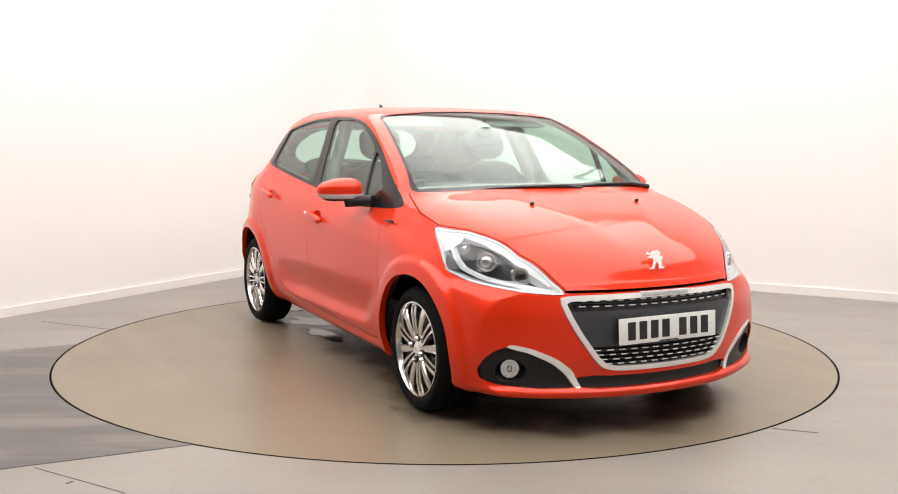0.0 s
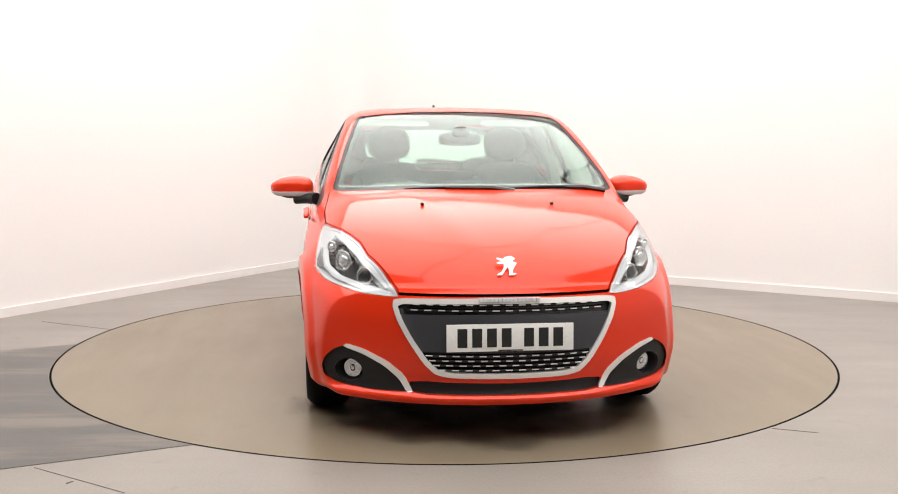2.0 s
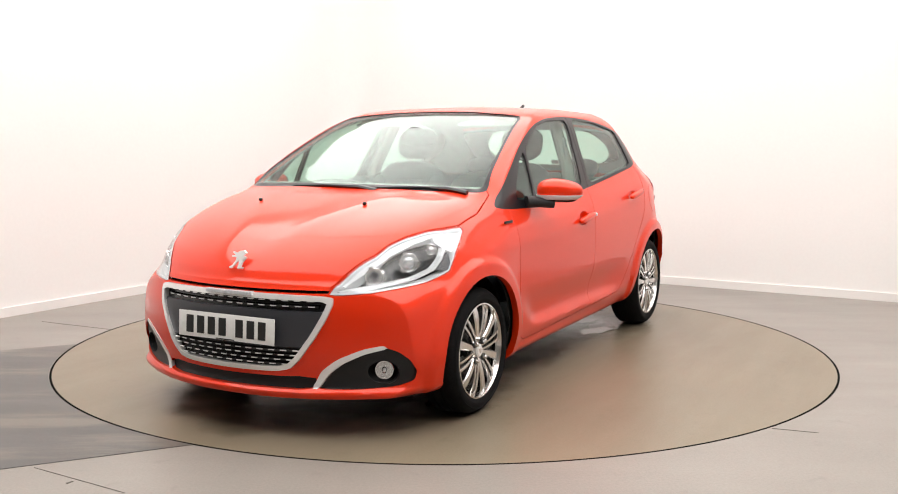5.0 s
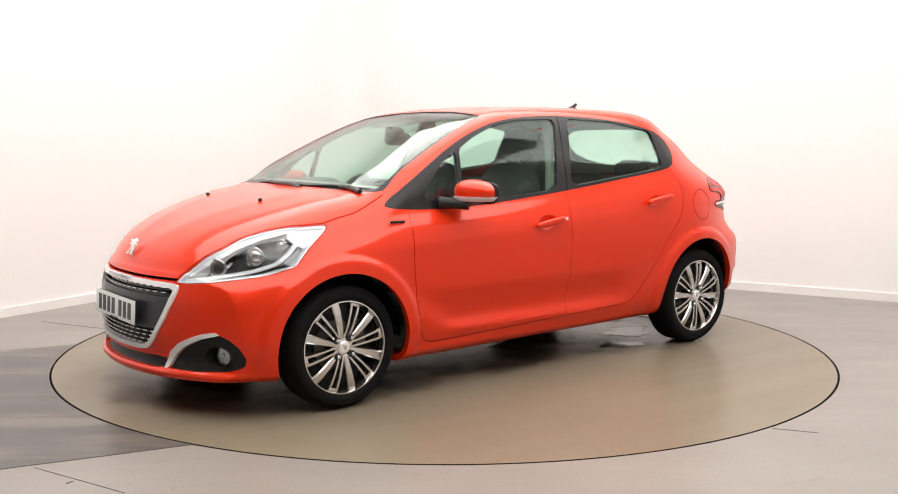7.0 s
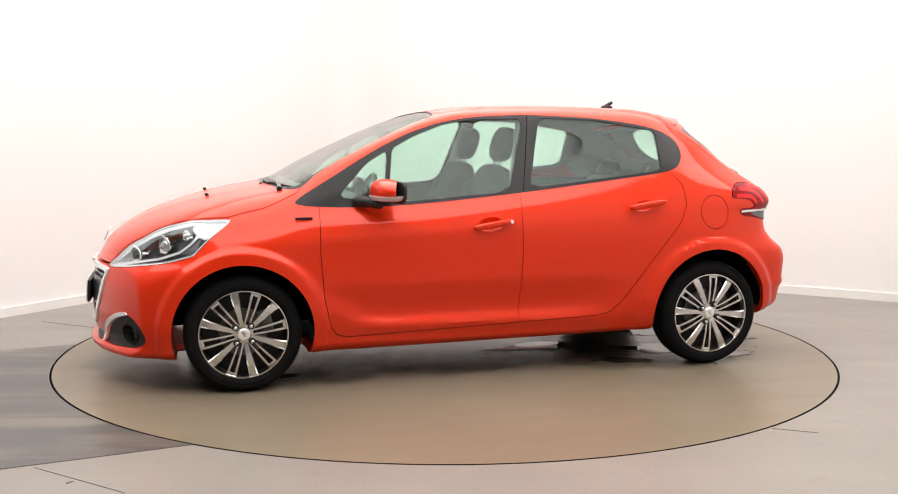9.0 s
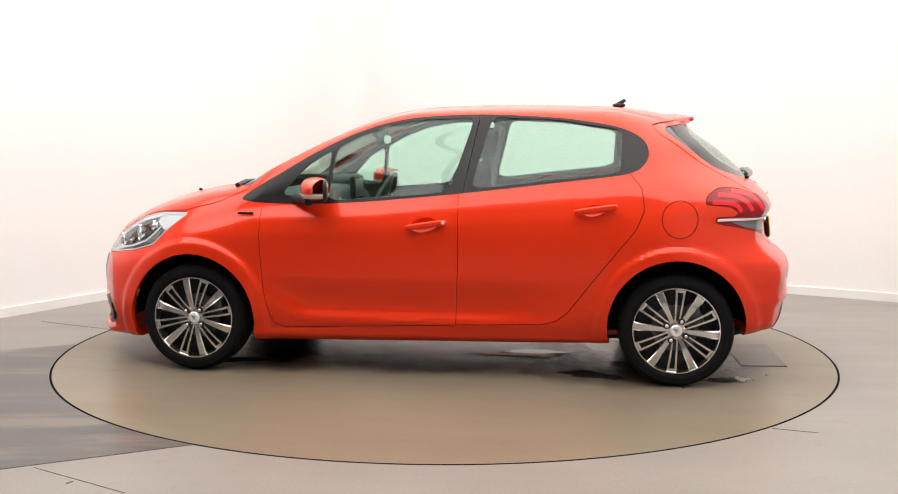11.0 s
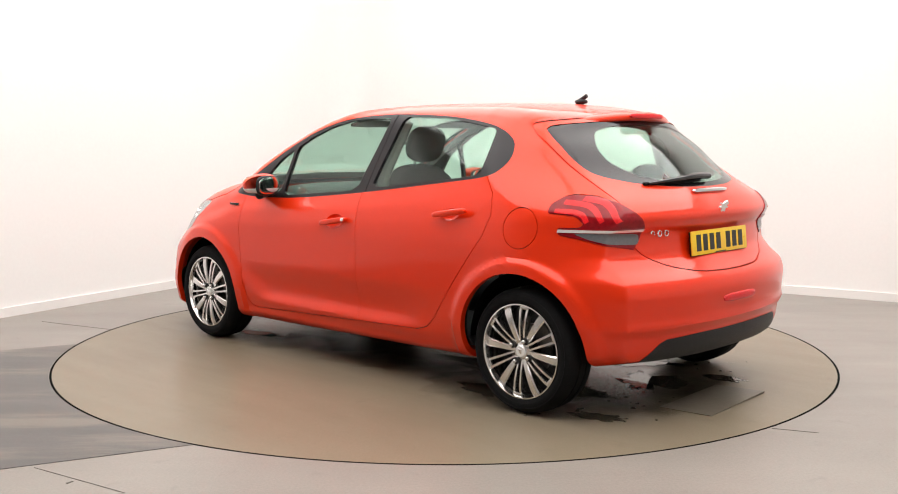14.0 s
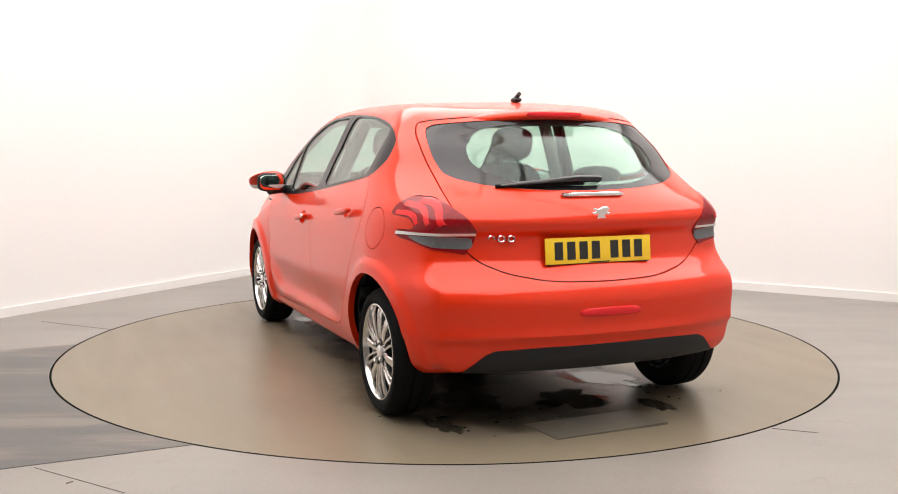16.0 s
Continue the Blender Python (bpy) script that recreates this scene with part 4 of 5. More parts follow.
        for x, z, r, yy, fill in ((1.625, 0.722, 0.040, 0.655, SILVER), (1.765, 0.672, 0.037, 0.570, GLOSS), (1.520, 0.772, 0.022, 0.705, SILVER)):
            m = pose(x, yy * sgn, z, 0, 0, 38 * sgn)
            bm = bmesh.new()
            bmesh.ops.create_cone(bm, cap_ends=True, segments=32, radius1=r * 0.6, radius2=r, depth=0.05, matrix=m @ pose(-0.018, 0, 0, 0, 90, 0))
            rf = part("reflector", bm, CHROME, hl, "chrome lamp bowl")
            bm = bmesh.new()
            add_blob(bm, (0.010, 0, 0), (0.03, r * 1.35, r * 1.35), 2.0, 20, 10, m)
            part("projector", bm, fill, rf, "round projector lens", 60)
            bm = bmesh.new()
            ringp = [(0.012, r * 0.98 * math.cos(2 * math.pi * i / 28), r * 0.98 * math.sin(2 * math.pi * i / 28)) for i in range(29)]
            add_tube(bm, [m @ Vector(p) for p in ringp], 0.004, 8)
            part("ring", bm, CHROME, rf)
            for a in (20, 140, 260):
                bm = bmesh.new()
                add_box(bm, (0.006, 0, r * 1.12), (0.02, r * 0.5, r * 0.28), 0.002, m @ pose(0, 0, 0, a, 0, 0))
                part("facet", bm, CHROME, rf)


def plate(car, y, z, front):
    s = 1 if front else -1
    x = (nose(0.16, z) + 0.018) if front else (rear(0.16, z) - 0.022)
    bm = bmesh.new()
    tilt = pose(x, y, z, 0, -3 if front else 6, 0)
    add_box(bm, (-s * 0.010, 0, -0.003), (0.014, 0.50, 0.113), 0.004, tilt)
    holder = part("plate_holder", bm, BLACK, car, "black plate holder")
    bm = bmesh.new()
    add_box(bm, (0, 0, 0), (0.005, 0.52, 0.111), 0.002, tilt)
    pl = part("number_plate", bm, WHITE_PL if front else YELLOW_PL, holder, "white plate with black bars" if front else "yellow plate with black bars")
    pitch, w = 0.060, 0.040
    for i in range(7):
        off = (i - 3) * pitch + (0.016 if i > 3 else -0.016)
        bm = bmesh.new()
        add_box(bm, (s * 0.0032, off if front else -off, 0), (0.0012, w, 0.076), 0, tilt)
        ob = part("bar", bm, INK, holder, smooth=False)
    for sy in (-0.235, 0.235):
        bm = bmesh.new()
        add_cyl(bm, (s * 0.003, sy, 0), 0.006, 0.005, 0.004, "X", 12, tilt)
        part("screw_cap", bm, WHITE_PL if front else YELLOW_PL, holder)
    bm = bmesh.new()
    add_box(bm, (s * 0.0032, 0, -0.0515), (0.001, 0.10, 0.005), 0, tilt)
    part("small_print_bar", bm, INK, holder, smooth=False)


def badge(parent, m, h):
    """A plain chrome emblem: an upright stylised figure without detail."""
    out = [(-0.50, -0.50), (-0.28, -0.50), (-0.10, -0.24), (0.04, -0.06), (0.10, -0.28), (0.06, -0.50), (0.36, -0.50), (0.46, -0.42), (0.26, -0.40), (0.32, -0.14), (0.22, 0.10),
           (0.46, 0.06), (0.50, 0.14), (0.26, 0.22), (0.44, 0.36), (0.24, 0.50), (-0.04, 0.46), (-0.20, 0.34), (-0.46, 0.42), (-0.50, 0.34), (-0.24, 0.22), (-0.50, 0.18), (-0.48, 0.10), (-0.16, 0.10),
           (-0.16, -0.08), (-0.30, -0.34), (-0.48, -0.42)]
    bm = bmesh.new()
    lo = [bm.verts.new(m @ Vector((0.0, a * h, b * h))) for a, b in out]
    hi = [bm.verts.new(m @ Vector((0.006, a * h * 0.93, b * h * 0.95))) for a, b in out]
    n = len(out)
    bm.faces.new(lo)
    bm.faces.new(hi)
    for i in range(n):
        bm.faces.new((lo[i], lo[(i + 1) % n], hi[(i + 1) % n], hi[i]))
    bmesh.ops.triangulate(bm, faces=[f for f in bm.faces if len(f.verts) > 4])
    return part("emblem", bm, SATIN, parent, "plain bright metal emblem", smooth=False)


def build_rear(car, tg):
    plate(car, 0.0, 0.777, False)
    badge(tg, Matrix.Translation((rear(0, 0.925) - 0.004, 0, 0.925)) @ pose(0, 0, 0, 0, 20, 180), 0.085)
    for k in range(3):
        bm = bmesh.new()
        y = 0.478 - 0.042 * k
        ring = [(rear(y, 0.833) - 0.005, y + 0.015 * math.cos(a), 0.833 + 0.013 * math.sin(a)) for a in np.linspace(0, 2 * math.pi, 15)]
        add_tube(bm, ring if k else ring[:9], 0.0038, 6)
        part("badge_shape", bm, CHROME, tg, "small chrome badge shape")
    bm = bmesh.new()
    add_blob(bm, (rear(0, 1.012) - 0.006, 0, 1.012), (0.03, 0.31, 0.020), 4, 20, 8)
    part("tailgate_strip", bm, CHROME, tg, "chrome strip below the rear window")
    bm = bmesh.new()
    add_blob(bm, (rear(0, 0.528) + 0.002, 0, 0.528), (0.022, 0.30, 0.038), 3.5, 24, 8)
    part("fog_reflector", bm, REDB, car, "red rear fog lamp in the bumper")
    finish("rear_valance", panel(prism(VALANCE, "X", -2.2, -1.55), 0.003, 0.02), BLACK, car, "black plastic lower bumper", 40)

    # spoiler lip and high brake lamp
    def lip(q):
        return Vector((q.x * (1 - 0.5 * q.y * q.y) + 2.4 * q.y * q.y, q.y, q.z * (1 - 0.5 * q.y * q.y) - 2.4 * q.y * q.y + 0.3 * q.x))
    bm = bmesh.new()
    add_blob(bm, (-1.318, 0, 1.364), (0.145, 1.08, 0.050), 3.0, 40, 10, shape=lip)
    sp = part("spoiler", bm, PAINT, tg, "body-coloured roof spoiler lip", 50)
    bm = bmesh.new()
    add_blob(bm, (-1.384, 0, 1.360), (0.024, 0.29, 0.026), 4, 24, 8)
    part("brake_lamp", bm, REDB, sp, "red high-level brake lamp")
    # wiper
    bm = bmesh.new()
    pts = [(rear(y, z) - d, y, z) for y, z, d in ((-0.06, 1.075, 0.024), (0.05, 1.078, 0.034), (0.18, 1.070, 0.034), (0.30, 1.060, 0.028), (0.40, 1.050, 0.018))]
    add_tube(bm, pts, [0.020, 0.020, 0.016, 0.011, 0.006], 10, 0.8)
    wp = part("rear_wiper", bm, GLOSS, tg, "black rear wiper arm")
    bm = bmesh.new()
    add_tube(bm, [(rear(y, z) - 0.010, y, z) for y, z in ((0.02, 1.058), (0.2, 1.052), (0.42, 1.048))], 0.008, 8)
    part("blade", bm, RUBBER, wp)
    # aerial
    bm = bmesh.new()
    add_blob(bm, (-0.985, 0, 1.440), (0.075, 0.045, 0.026), 2.4, 16, 8)
    an = part("aerial", bm, BLACK, car, "short black roof aerial")
    bm = bmesh.new()
    add_tube(bm, [(-0.975, 0, 1.443), (-0.995, 0, 1.456), (-1.02, 0, 1.470)], [0.013, 0.011, 0.010], 10)
    part("stub", bm, BLACK, an)
    # tail lamps
    for sgn in (1, -1):
        tl = finish("tail_lamp", panel(tail_cutter(0.001, sgn), 0.004, 0.03), REDL, car, "dark red wrap-round tail lamp", 40)
        for k in range(3):
            keys = [[(-1.43, 0.935), (-1.50, 0.935), (-1.555, 0.92), (-1.578, 0.888)], [(-1.46, 0.975), (-1.55, 0.965), (-1.60, 0.94), (-1.638, 0.892)], [(-1.53, 0.992), (-1.61, 0.978), (-1.66, 0.945), (-1.698, 0.892)]][k]
            cx, cz = curve(*[(i, p[0]) for i, p in enumerate(keys)]), curve(*[(i, p[1]) for i, p in enumerate(keys)])
            line = [(float(cx(u)), float(cz(u))) for u in np.linspace(0, 3, 13)]
            me = panel(yprism(strip(line, 0.021), sgn, 0.548), 0.0055, 0.006)
            me = boolean(me, [tail_cutter(0.003, sgn)], "INTERSECT")
            finish("claw", me, REDB, tl, "bright red light band", 40)
        low = chaikin([(-1.52, 0.840), (-1.71, 0.843), (-1.712, 0.790), (-1.67, 0.795), (-1.58, 0.818)], 2, 0.12)
        me = panel(yprism(low, sgn, 0.55), 0.0055, 0.006)
        finish("reversing_lamp", boolean(me, [tail_cutter(0.003, sgn)], "INTERSECT"), GREYL, tl, "clear grey reversing lamp", 40)
        me = panel(yprism([(-1.455, 0.843), (-1.46, 0.856), (-1.80, 0.858), (-1.80, 0.848)], sgn, 0.548), 0.009, 0.01)
        finish("silver_line", boolean(me, [tail_cutter(0.0, sgn)], "INTERSECT"), SATIN, tl, "bright silver dividing line", 40)


def build_mirrors(car):
    for sgn in (1, -1):
        mi = new("door_mirror")
        mi.parent = car
        tagged(mi, "orange-red door mirror with black base and chrome line")

        def taper(q, s=sgn):
            k = 1 - 0.30 * (q.y * s + 1) / 2
            return Vector((q.x * k - 0.18 * (q.y * s), q.y, q.z * k if q.z < 0 else q.z * (1 - 0.42 * ((q.y * s + 1) / 2) ** 2)))
        bm = bmesh.new()
        add_blob(bm, (0.565, sgn * 0.920, 0.990), (0.172, 0.228, 0.128), 2.5, 36, 22, shape=taper)
        geom = bm.verts[:] + bm.edges[:] + bm.faces[:]
        bmesh.ops.bisect_plane(bm, geom=geom, plane_co=(0, 0, 0.967), plane_no=(0, 0, 1), clear_inner=True)
        bmesh.ops.bisect_plane(bm, geom=bm.verts[:] + bm.edges[:] + bm.faces[:], plane_co=(0.515, sgn * 0.9, 0), plane_no=(1, sgn * -0.25, 0), clear_inner=True)
        bmesh.ops.holes_fill(bm, edges=bm.edges[:])
        part("cap", bm, PAINT, mi, angle=40)
        bm = bmesh.new()
        add_blob(bm, (0.565, sgn * 0.912, 0.990), (0.158, 0.208, 0.135), 2.5, 36, 22, shape=taper)
        bmesh.ops.bisect_plane(bm, geom=bm.verts[:] + bm.edges[:] + bm.faces[:], plane_co=(0, 0, 0.944), plane_no=(0, 0, -1), clear_inner=True)
        bmesh.ops.holes_fill(bm, edges=bm.edges[:])
        add_tube(bm, [(0.60, sgn * 0.90, 0.925), (0.64, sgn * 0.84, 0.932), (0.70, sgn * 0.79, 0.935)], [0.024, 0.026, 0.032], 12)
        part("base", bm, BLACK, mi, "black plastic mirror foot", 40)
        bm = bmesh.new()
        add_blob(bm, (0.567, sgn * 0.917, 0.985), (0.180, 0.236, 0.138), 2.5, 36, 22, shape=taper)
        bmesh.ops.bisect_plane(bm, geom=bm.verts[:] + bm.edges[:] + bm.faces[:], plane_co=(0, 0, 0.968), plane_no=(0, 0, -1), clear_inner=True)
        bmesh.ops.bisect_plane(bm, geom=bm.verts[:] + bm.edges[:] + bm.faces[:], plane_co=(0, 0, 0.944), plane_no=(0, 0, 1), clear_inner=True)
        bmesh.ops.holes_fill(bm, edges=bm.edges[:])
        part("indicator_strip", bm, LIGHTBAR, mi, "chrome and clear indicator strip", 40)
        back = pose(0.513, sgn * 0.905, 0.982, 0, 0, sgn * 14)
        bm = bmesh.new()
        add_blob(bm, (0, 0, 0), (0.026, 0.190, 0.112), 3.2, 32, 12, m=back)
        fr = part("mirror_frame", bm, BLACK, mi, "black plastic frame of the glass")
        bm = bmesh.new()
        add_blob(bm, (-0.0115, 0, 0), (0.006, 0.168, 0.092), 3.4, 32, 8, m=back)
        part("mirror_glass", bm, MIRROR, fr, "silvered mirror glass")


def build_wipers(car):
    for y0, y1, yp in ((-0.36, 0.28, 0.10), (0.12, 0.64, 0.56)):
        pts = []
        for i in range(9):
            y = y0 + (y1 - y0) * i / 8
            pts.append((1.108 - 0.25 * abs(y) ** 2.2, y, 0.999 + 0.010 * math.sin(math.pi * i / 8)))
        bm = bmesh.new()
        add_tube(bm, pts, 0.008, 8)
        wp = part("wiper", bm, RUBBER, car, "black windscreen wiper")
        bm = bmesh.new()
        q = pts[6 if yp > 0.3 else 5]
        add_tube(bm, [(q[0] + 0.02, q[1] + 0.14, 0.994), (q[0] + 0.012, q[1] + 0.03, 1.010), (q[0] + 0.005, q[1] - 0.2, 1.012)], [0.014, 0.013, 0.007], 8)
        part("arm", bm, GLOSS, wp)
    bm = bmesh.new()
    for i in range(26):
        y0, y1 = -0.66 + 1.32 * i / 26, -0.66 + 1.32 * (i + 1) / 26
        ym = (y0 + y1) / 2
        add_box(bm, (1.118 - 0.30 * abs(ym) ** 2.2, ym, 0.985 - 0.03 * ym * ym), (0.06, y1 - y0 - 0.0002, 0.018))
    part("scuttle", bm, BLACK, car, "black plastic panel below the windscreen", smooth=False)


def build_cabin(car):
    wellsb = wheel_wells(0.012)
    cuts = []
    for sgn in (1, -1):
        cuts.append(yprism(inset(GLAZING, 0.012), sgn, 0.2, 1.4))
    cuts += [prism(inset(WINDSCREEN, 0.02), "X", 0.0, 1.3), prism(inset(REAR_GLASS, 0.03), "X", -2.3, -1.0)]
    me = panel(prism([(-1.62, 0.985), (-1.9, 1.1), (-1.5, 1.6), (1.2, 1.6), (1.06, 0.985)], "Y", -1.2, 1.2), -0.031, 0.006, cuts)
    finish("headlining", me, LINER, car, "pale grey headlining and pillar trim", 40)
    me = panel(prism([(-1.62, 0.22), (-1.62, 0.985), (1.06, 0.985), (1.1, 0.22)], "Y", -1.2, 1.2), -0.052, 0.006, cuts + wellsb)
    finish("cabin_lining", me, DASH, car, "charcoal door cards and cabin floor", 40)
    # B-pillar inner covers
    for sgn in (1, -1):
        bm = bmesh.new()
        add_tube(bm, [(-0.16, sgn * 0.69, 0.9), (-0.19, sgn * 0.655, 1.08), (-0.25, sgn * 0.545, 1.34)], [0.04, 0.038, 0.034], 10)
        part("pillar_trim", bm, LINER, car, "pale grey pillar trim")
        bm = bmesh.new()
        add_tube(bm, [(-0.13, sgn * 0.68, 0.55), (-0.15, sgn * 0.68, 0.95), (-0.20, sgn * 0.63, 1.25)], 0.012, 6)
        part("seat_belt", bm, GREYL, car, "grey seat belt webbing")

    def seat_at(x, y, z, name, hr, parts=True):
        st = new(name)
        st.parent = car
        tagged(st, "charcoal fabric front seat with headrest")
        bm = bmesh.new()
        add_blob(bm, (x + 0.28, y, z + 0.12), (0.52, 0.50, 0.20), 4, 28, 12)
        for s in (-1, 1):
            add_blob(bm, (x + 0.30, y + s * 0.22, z + 0.17), (0.48, 0.09, 0.16), 3, 20, 10)
        part("cushion", bm, SEAT, st, angle=60)
        lean = pose(x, y, z + 0.15, 0, -17, 0)
        bm = bmesh.new()
        add_blob(bm, (0, 0, 0.31), (0.15, 0.48, 0.66), 3.6, 28, 16, lean)
        for s in (-1, 1):
            add_blob(bm, (0.04, s * 0.20, 0.28), (0.14, 0.10, 0.52), 3, 16, 12, lean)
        part("backrest", bm, SEAT, st, angle=60)
        bm = bmesh.new()
        add_blob(bm, (0.0, 0, hr), (0.10, 0.26, 0.20), 2.8, 26, 16, lean)
        part("headrest", bm, SEAT, st, angle=60)
        for s in (-1, 1):
            bm = bmesh.new()
            add_tube(bm, [lean @ Vector((0, s * 0.055, 0.58)), lean @ Vector((0, s * 0.055, hr))], 0.007, 8)
            part("headrest_post", bm, GREYL, st, "grey headrest post")

    for y in (0.36, -0.36):
        seat_at(0.02, y, 0.34, "front_seat", 0.76)
    rs = new("rear_seat")
    rs.parent = car
    tagged(rs, "charcoal fabric rear bench with low headrests")
    bm = bmesh.new()
    add_blob(bm, (-0.70, 0, 0.46), (0.50, 1.22, 0.20), 5, 28, 12)
    part("cushion", bm, SEAT, rs, angle=60)
    bm = bmesh.new()
    lean = pose(-0.92, 0, 0.50, 0, -22, 0)
    add_blob(bm, (0, 0, 0.27), (0.15, 1.18, 0.56), 5, 36, 14, lean)
    part("backrest", bm, SEAT, rs, angle=60)
    for y in (-0.36, 0.36):
        bm = bmesh.new()
        add_blob(bm, (-0.02, y, 0.60), (0.09, 0.27, 0.13), 2.8, 22, 12, lean)
        part("headrest", bm, SEAT, rs, angle=60)
    bm = bmesh.new()
    add_box(bm, (-1.37, 0, 0.965), (0.40, 1.12, 0.022), 0.006)
    part("parcel_shelf", bm, DASH, car, "dark parcel shelf")
    # dashboard
    bm = bmesh.new()
    add_blob(bm, (0.80, 0, 0.80), (0.48, 1.34, 0.34), 3.5, 40, 14)
    ds = part("dashboard", bm, DASH, car, "charcoal moulded dashboard", 60)
    bm = bmesh.new()
    add_blob(bm, (0.72, -0.36, 0.975), (0.22, 0.32, 0.10), 3, 24, 12)
    part("instrument_hood", bm, DASH, ds, angle=60)
    bm = bmesh.new()
    add_box(bm, (0.56, 0.0, 0.955), (0.03, 0.24, 0.14), 0.01, Matrix())
    part("display", bm, GLOSS, ds, "glossy black centre screen")
    bm = bmesh.new()
    add_box(bm, (0.543, 0, 0.955), (0.004, 0.19, 0.105), 0.001)
    part("screen_glass", bm, GREYL, ds)
    bm = bmesh.new()
    add_box(bm, (0.30, 0, 0.50), (0.75, 0.20, 0.24), 0.03)
    part("centre_console", bm, DASH, ds)
    sw = new("steering_wheel")
    sw.parent = car
    tagged(sw, "small black leather steering wheel")
    m = pose(0.47, -0.36, 0.87, 0, 66, 0)
    bm = bmesh.new()
    add_tube(bm, [m @ Vector((0.165 * math.cos(a), 0.175 * math.sin(a), 0)) for a in np.linspace(0, 2 * math.pi, 37)], 0.016, 10)
    part("rim", bm, DASH, sw)
    bm = bmesh.new()
    add_blob(bm, (0, 0, 0.02), (0.14, 0.16, 0.06), 3, 18, 10, m)
    for a in (0, 90, 180):
        t = m @ Matrix.Rotation(radians(a + 90), 4, "Z")
        add_box(bm, (0.10, 0, 0.01), (0.13, 0.03, 0.018), 0.004, t)
    part("boss", bm, DASH, sw)
    bm = bmesh.new()
    add_tube(bm, [(0.49, -0.36, 0.86), (0.70, -0.36, 0.78)], 0.03, 10)
    part("column", bm, DASH, sw)
    # mirror and sensor pod
    bm = bmesh.new()
    add_blob(bm, (0.40, 0, 1.245), (0.05, 0.24, 0.075), 3, 24, 12)
    mr = part("rear_view_mirror", bm, DASH, car, "black rear-view mirror", 60)
    bm = bmesh.new()
    add_blob(bm, (0.372, 0, 1.245), (0.008, 0.21, 0.056), 3.2, 24, 8)
    part("mirror_glass", bm, MIRROR, mr)
    bm = bmesh.new()
    add_blob(bm, (0.42, 0, 1.285), (0.10, 0.09, 0.06), 3, 18, 10)
    part("sensor_pod", bm, DASH, mr)
    for y in (-0.34, 0.34):
        bm = bmesh.new()
        add_blob(bm, (0, 0, 0), (0.17, 0.38, 0.02), 4, 20, 8, m=pose(0.19, y, 1.335, 0, 12, 0))
        part("sun_visor", bm, LINER, car)
    finish("underbody", panel(prism([(-1.6, -0.66), (1.72, -0.55), (1.72, 0.55), (-1.6, 0.66)], "Z", 0.05, 0.225), 0.004, 0.01, wheel_wells()), UNDER, car, "black underbody panel", 40)
    bm = bmesh.new()
    add_box(bm, (0, 0, 0.195), (2.2, 0.9, 0.06), 0.02)
    add_tube(bm, [(-1.75, -0.35, 0.27), (-1.2, -0.3, 0.22), (0.6, -0.1, 0.2)], 0.03, 10)
    part("exhaust", bm, UNDER, car, "dark exhaust and floor tunnel")
    bm = bmesh.new()
    add_box(bm, (1.02, 0, 0.58), (0.02, 1.3, 0.6))
    part("bulkhead", bm, UNDER, car, smooth=False)
    for sgn in (1, -1):
        bm = bmesh.new()
        add_box(bm, (0.968, sgn * 0.8195, 0.855), (0.085, 0.006, 0.013), 0.002, Matrix())
        part("wing_badge", bm, TRIM, car, "small black and silver wing badge")


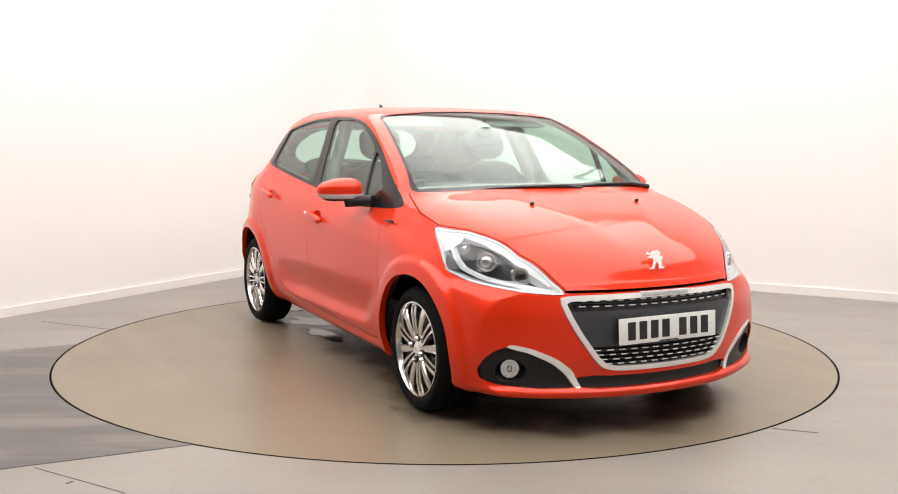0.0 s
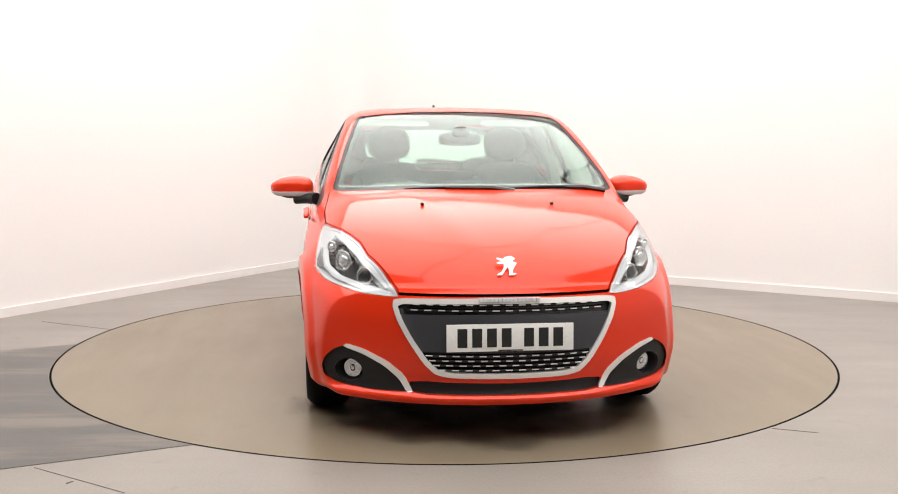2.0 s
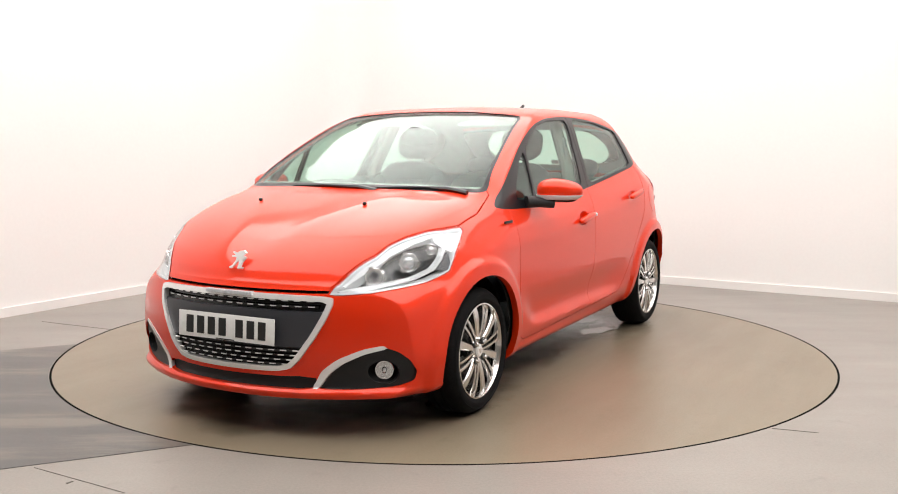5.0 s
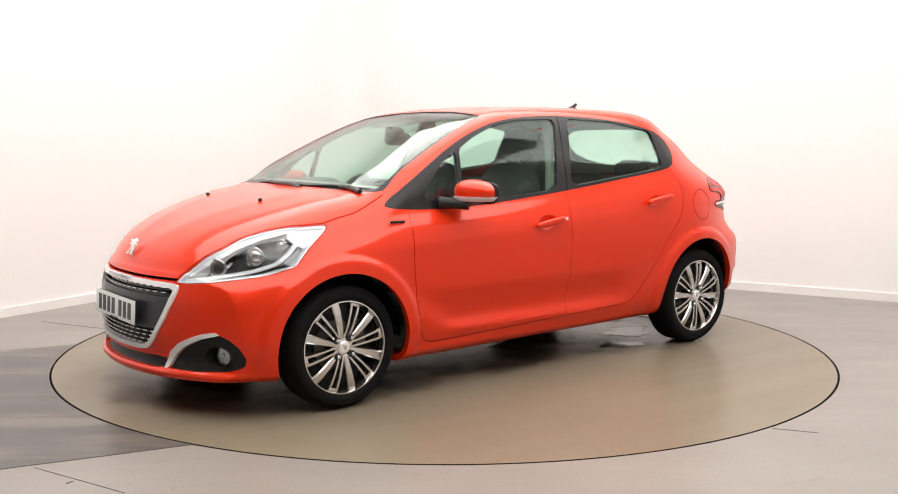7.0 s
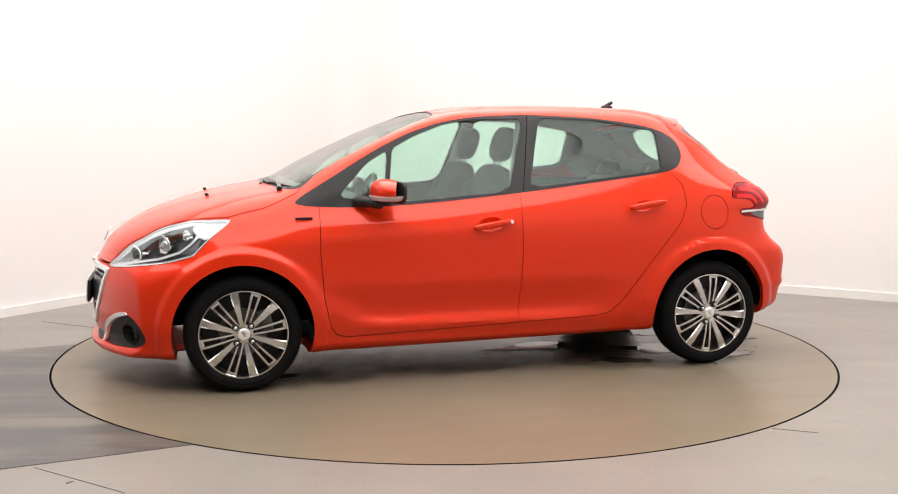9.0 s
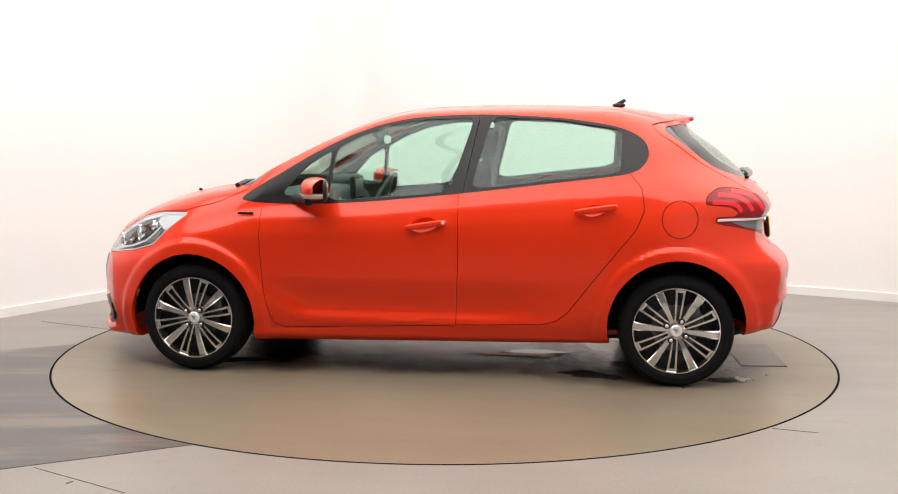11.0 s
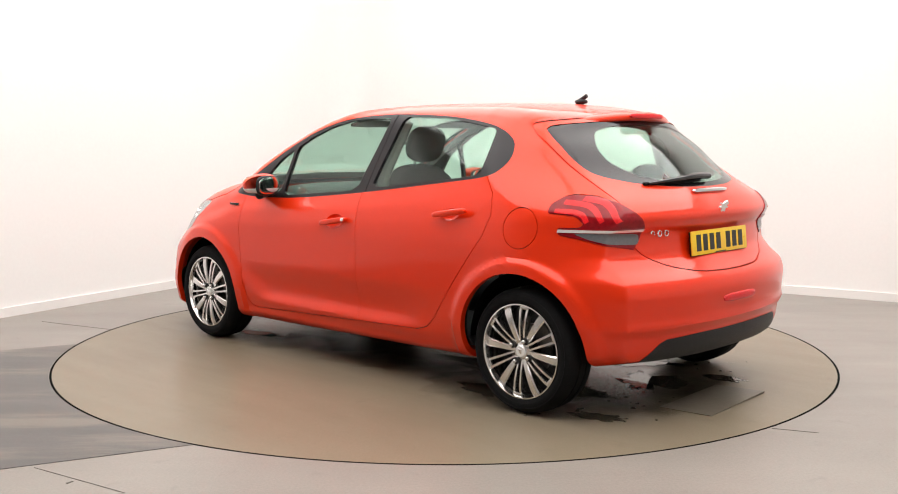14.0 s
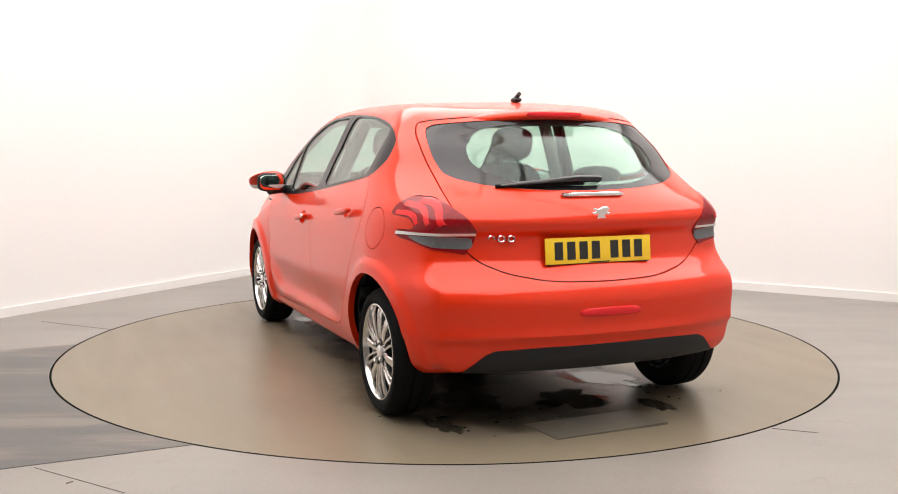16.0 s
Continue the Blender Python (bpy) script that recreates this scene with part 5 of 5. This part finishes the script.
def build_stains(tt):
    """Puddles, drips, damp with painted car shade, and a loose mat on the turntable's top; they turn with it."""
    def film(name, cx, cy, rx, ry, turn, seed, mat, z0, rough=0.35, n=72, label=""):
        bm = bmesh.new()
        top, low = [], []
        for i in range(n):
            a = 2 * math.pi * i / n
            k = 1 + rough * (noise.noise(Vector((math.cos(a) * 1.6, math.sin(a) * 1.6, seed))) + 0.6 * noise.noise(Vector((math.cos(a) * 5, math.sin(a) * 5, seed + 9))))
            p = Matrix.Rotation(turn, 3, "Z") @ Vector((rx * k * math.cos(a), ry * k * math.sin(a), 0))
            top.append(bm.verts.new((cx + p.x, cy + p.y, z0)))
            low.append(bm.verts.new((cx + p.x * 1.01, cy + p.y * 1.01, 0.0003)))
        bm.faces.new(top)
        for i in range(n):
            bm.faces.new((top[i], top[(i + 1) % n], low[(i + 1) % n], low[i]))
        bmesh.ops.triangulate(bm, faces=[f for f in bm.faces if len(f.verts) > 4])
        return part(name, bm, mat, tt, label, smooth=False)

    wet = [(-1.15, 0.35, 0.22, 0.10, 0.3), (-0.85, 0.62, 0.20, 0.06, -0.4), (-1.05, -0.45, 0.25, 0.11, 0.5), (-0.62, -0.58, 0.22, 0.07, 0.1), (-1.35, -0.12, 0.16, 0.20, 0.9), (-0.45, 0.15, 0.30, 0.12, 0.2),
           (1.05, -0.3, 0.26, 0.10, 0.6), (0.2, -0.35, 0.22, 0.08, 0.0), (-1.55, 0.62, 0.12, 0.05, 0.4), (1.15, 0.55, 0.2, 0.06, 0.2), (-1.62, -0.45, 0.12, 0.06, 0.1)]
    for i, (x, y, rx, ry, a) in enumerate(wet):
        film("puddle", x - 0.027, y + 0.035, rx, ry, a, 3.1 * i, WET, 0.0026, 0.75, label="thin film of dripped water")
    # damp areas spread over the car's footprint, which also paint its shadow
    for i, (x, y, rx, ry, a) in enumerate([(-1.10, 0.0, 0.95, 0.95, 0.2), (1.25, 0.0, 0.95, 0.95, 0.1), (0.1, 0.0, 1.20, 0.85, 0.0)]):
        film("damp_shade_patch", x - 0.027, y + 0.035, rx, ry, a, 40 + 5.3 * i, DAMP_SHADE, 0.0012 + 0.0003 * i, 0.40, 120, "damp deck under the car, darkened further as painted shade")
    rnd = random.Random(4)
    bm = bmesh.new()
    for i in range(34):
        x, y = rnd.choice([(-1.6, 0.55), (-1.55, 0.2), (-1.5, -0.6), (-1.3, 0.85)])
        x, y, r = x + rnd.gauss(0, 0.16), y + rnd.gauss(0, 0.10), rnd.uniform(0.004, 0.014)
        add_cyl(bm, (x, y, 0.0012), r, r * 0.8, 0.0024, "Z", 10)
    tagged(part("droplets", bm, DROP, tt, "scattered water drops", smooth=False), kind="stuff")
    bm = bmesh.new()
    pts = [(-1.70, 0.32), (-1.68, -0.24), (-1.93, -0.27), (-1.95, 0.29)]
    lo = [bm.verts.new((x, y, 0.0005)) for x, y in pts]
    hi = [bm.verts.new((x, y, 0.005 + 0.006 * (i == 2))) for i, (x, y) in enumerate(pts)]
    bm.faces.new(lo)
    bm.faces.new(hi)
    for i in range(4):
        bm.faces.new((lo[i], lo[(i + 1) % 4], hi[(i + 1) % 4], hi[i]))
    part("hatch_cover", bm, SLAB, tt, "thin square cover plate with a lifted edge", smooth=False)


# ---------------- assembly ----------------
build_room()
build_floor()
turntable = build_turntable()
car, bonnet, tailgate = build_car()

build_wheels(car)
build_front(car, bonnet)
build_rear(car, tailgate)
build_mirrors(car)
build_wipers(car)
build_cabin(car)
build_stains(turntable)
tagged(car, "glossy orange-red five-door hatchback parked on the round turntable", "car")


# ---------------- what turns ----------------
def motions():
    yaw = [(0, -62.82), (0.5, -66.26), (1, -71.67), (1.5, -77.39), (2, -83.48), (2.5, -89.15), (3, -95.27), (3.5, -100.91), (4, -107.04), (4.5, -112.75), (7, -142.48),
           (7.5, -148.30), (8, -154.21), (8.5, -159.61), (9, -165.48), (11.5, -194.17), (12, -200.32), (12.5, -205.97), (13, -211.98), (13.5, -217.75), (14, -223.88), (14.5, -229.49),
           (15, -235.71), (15.5, -241.56), (16, -247.74)]
    walk(turntable, [(t, pose(0, 0, 0, 0, 0, a)) for t, a in yaw])
    walk(car, [(t, pose(0, 0, 0, 0, 0, a) @ pose(-0.027, 0.035, 0)) for t, a in yaw])


motions()
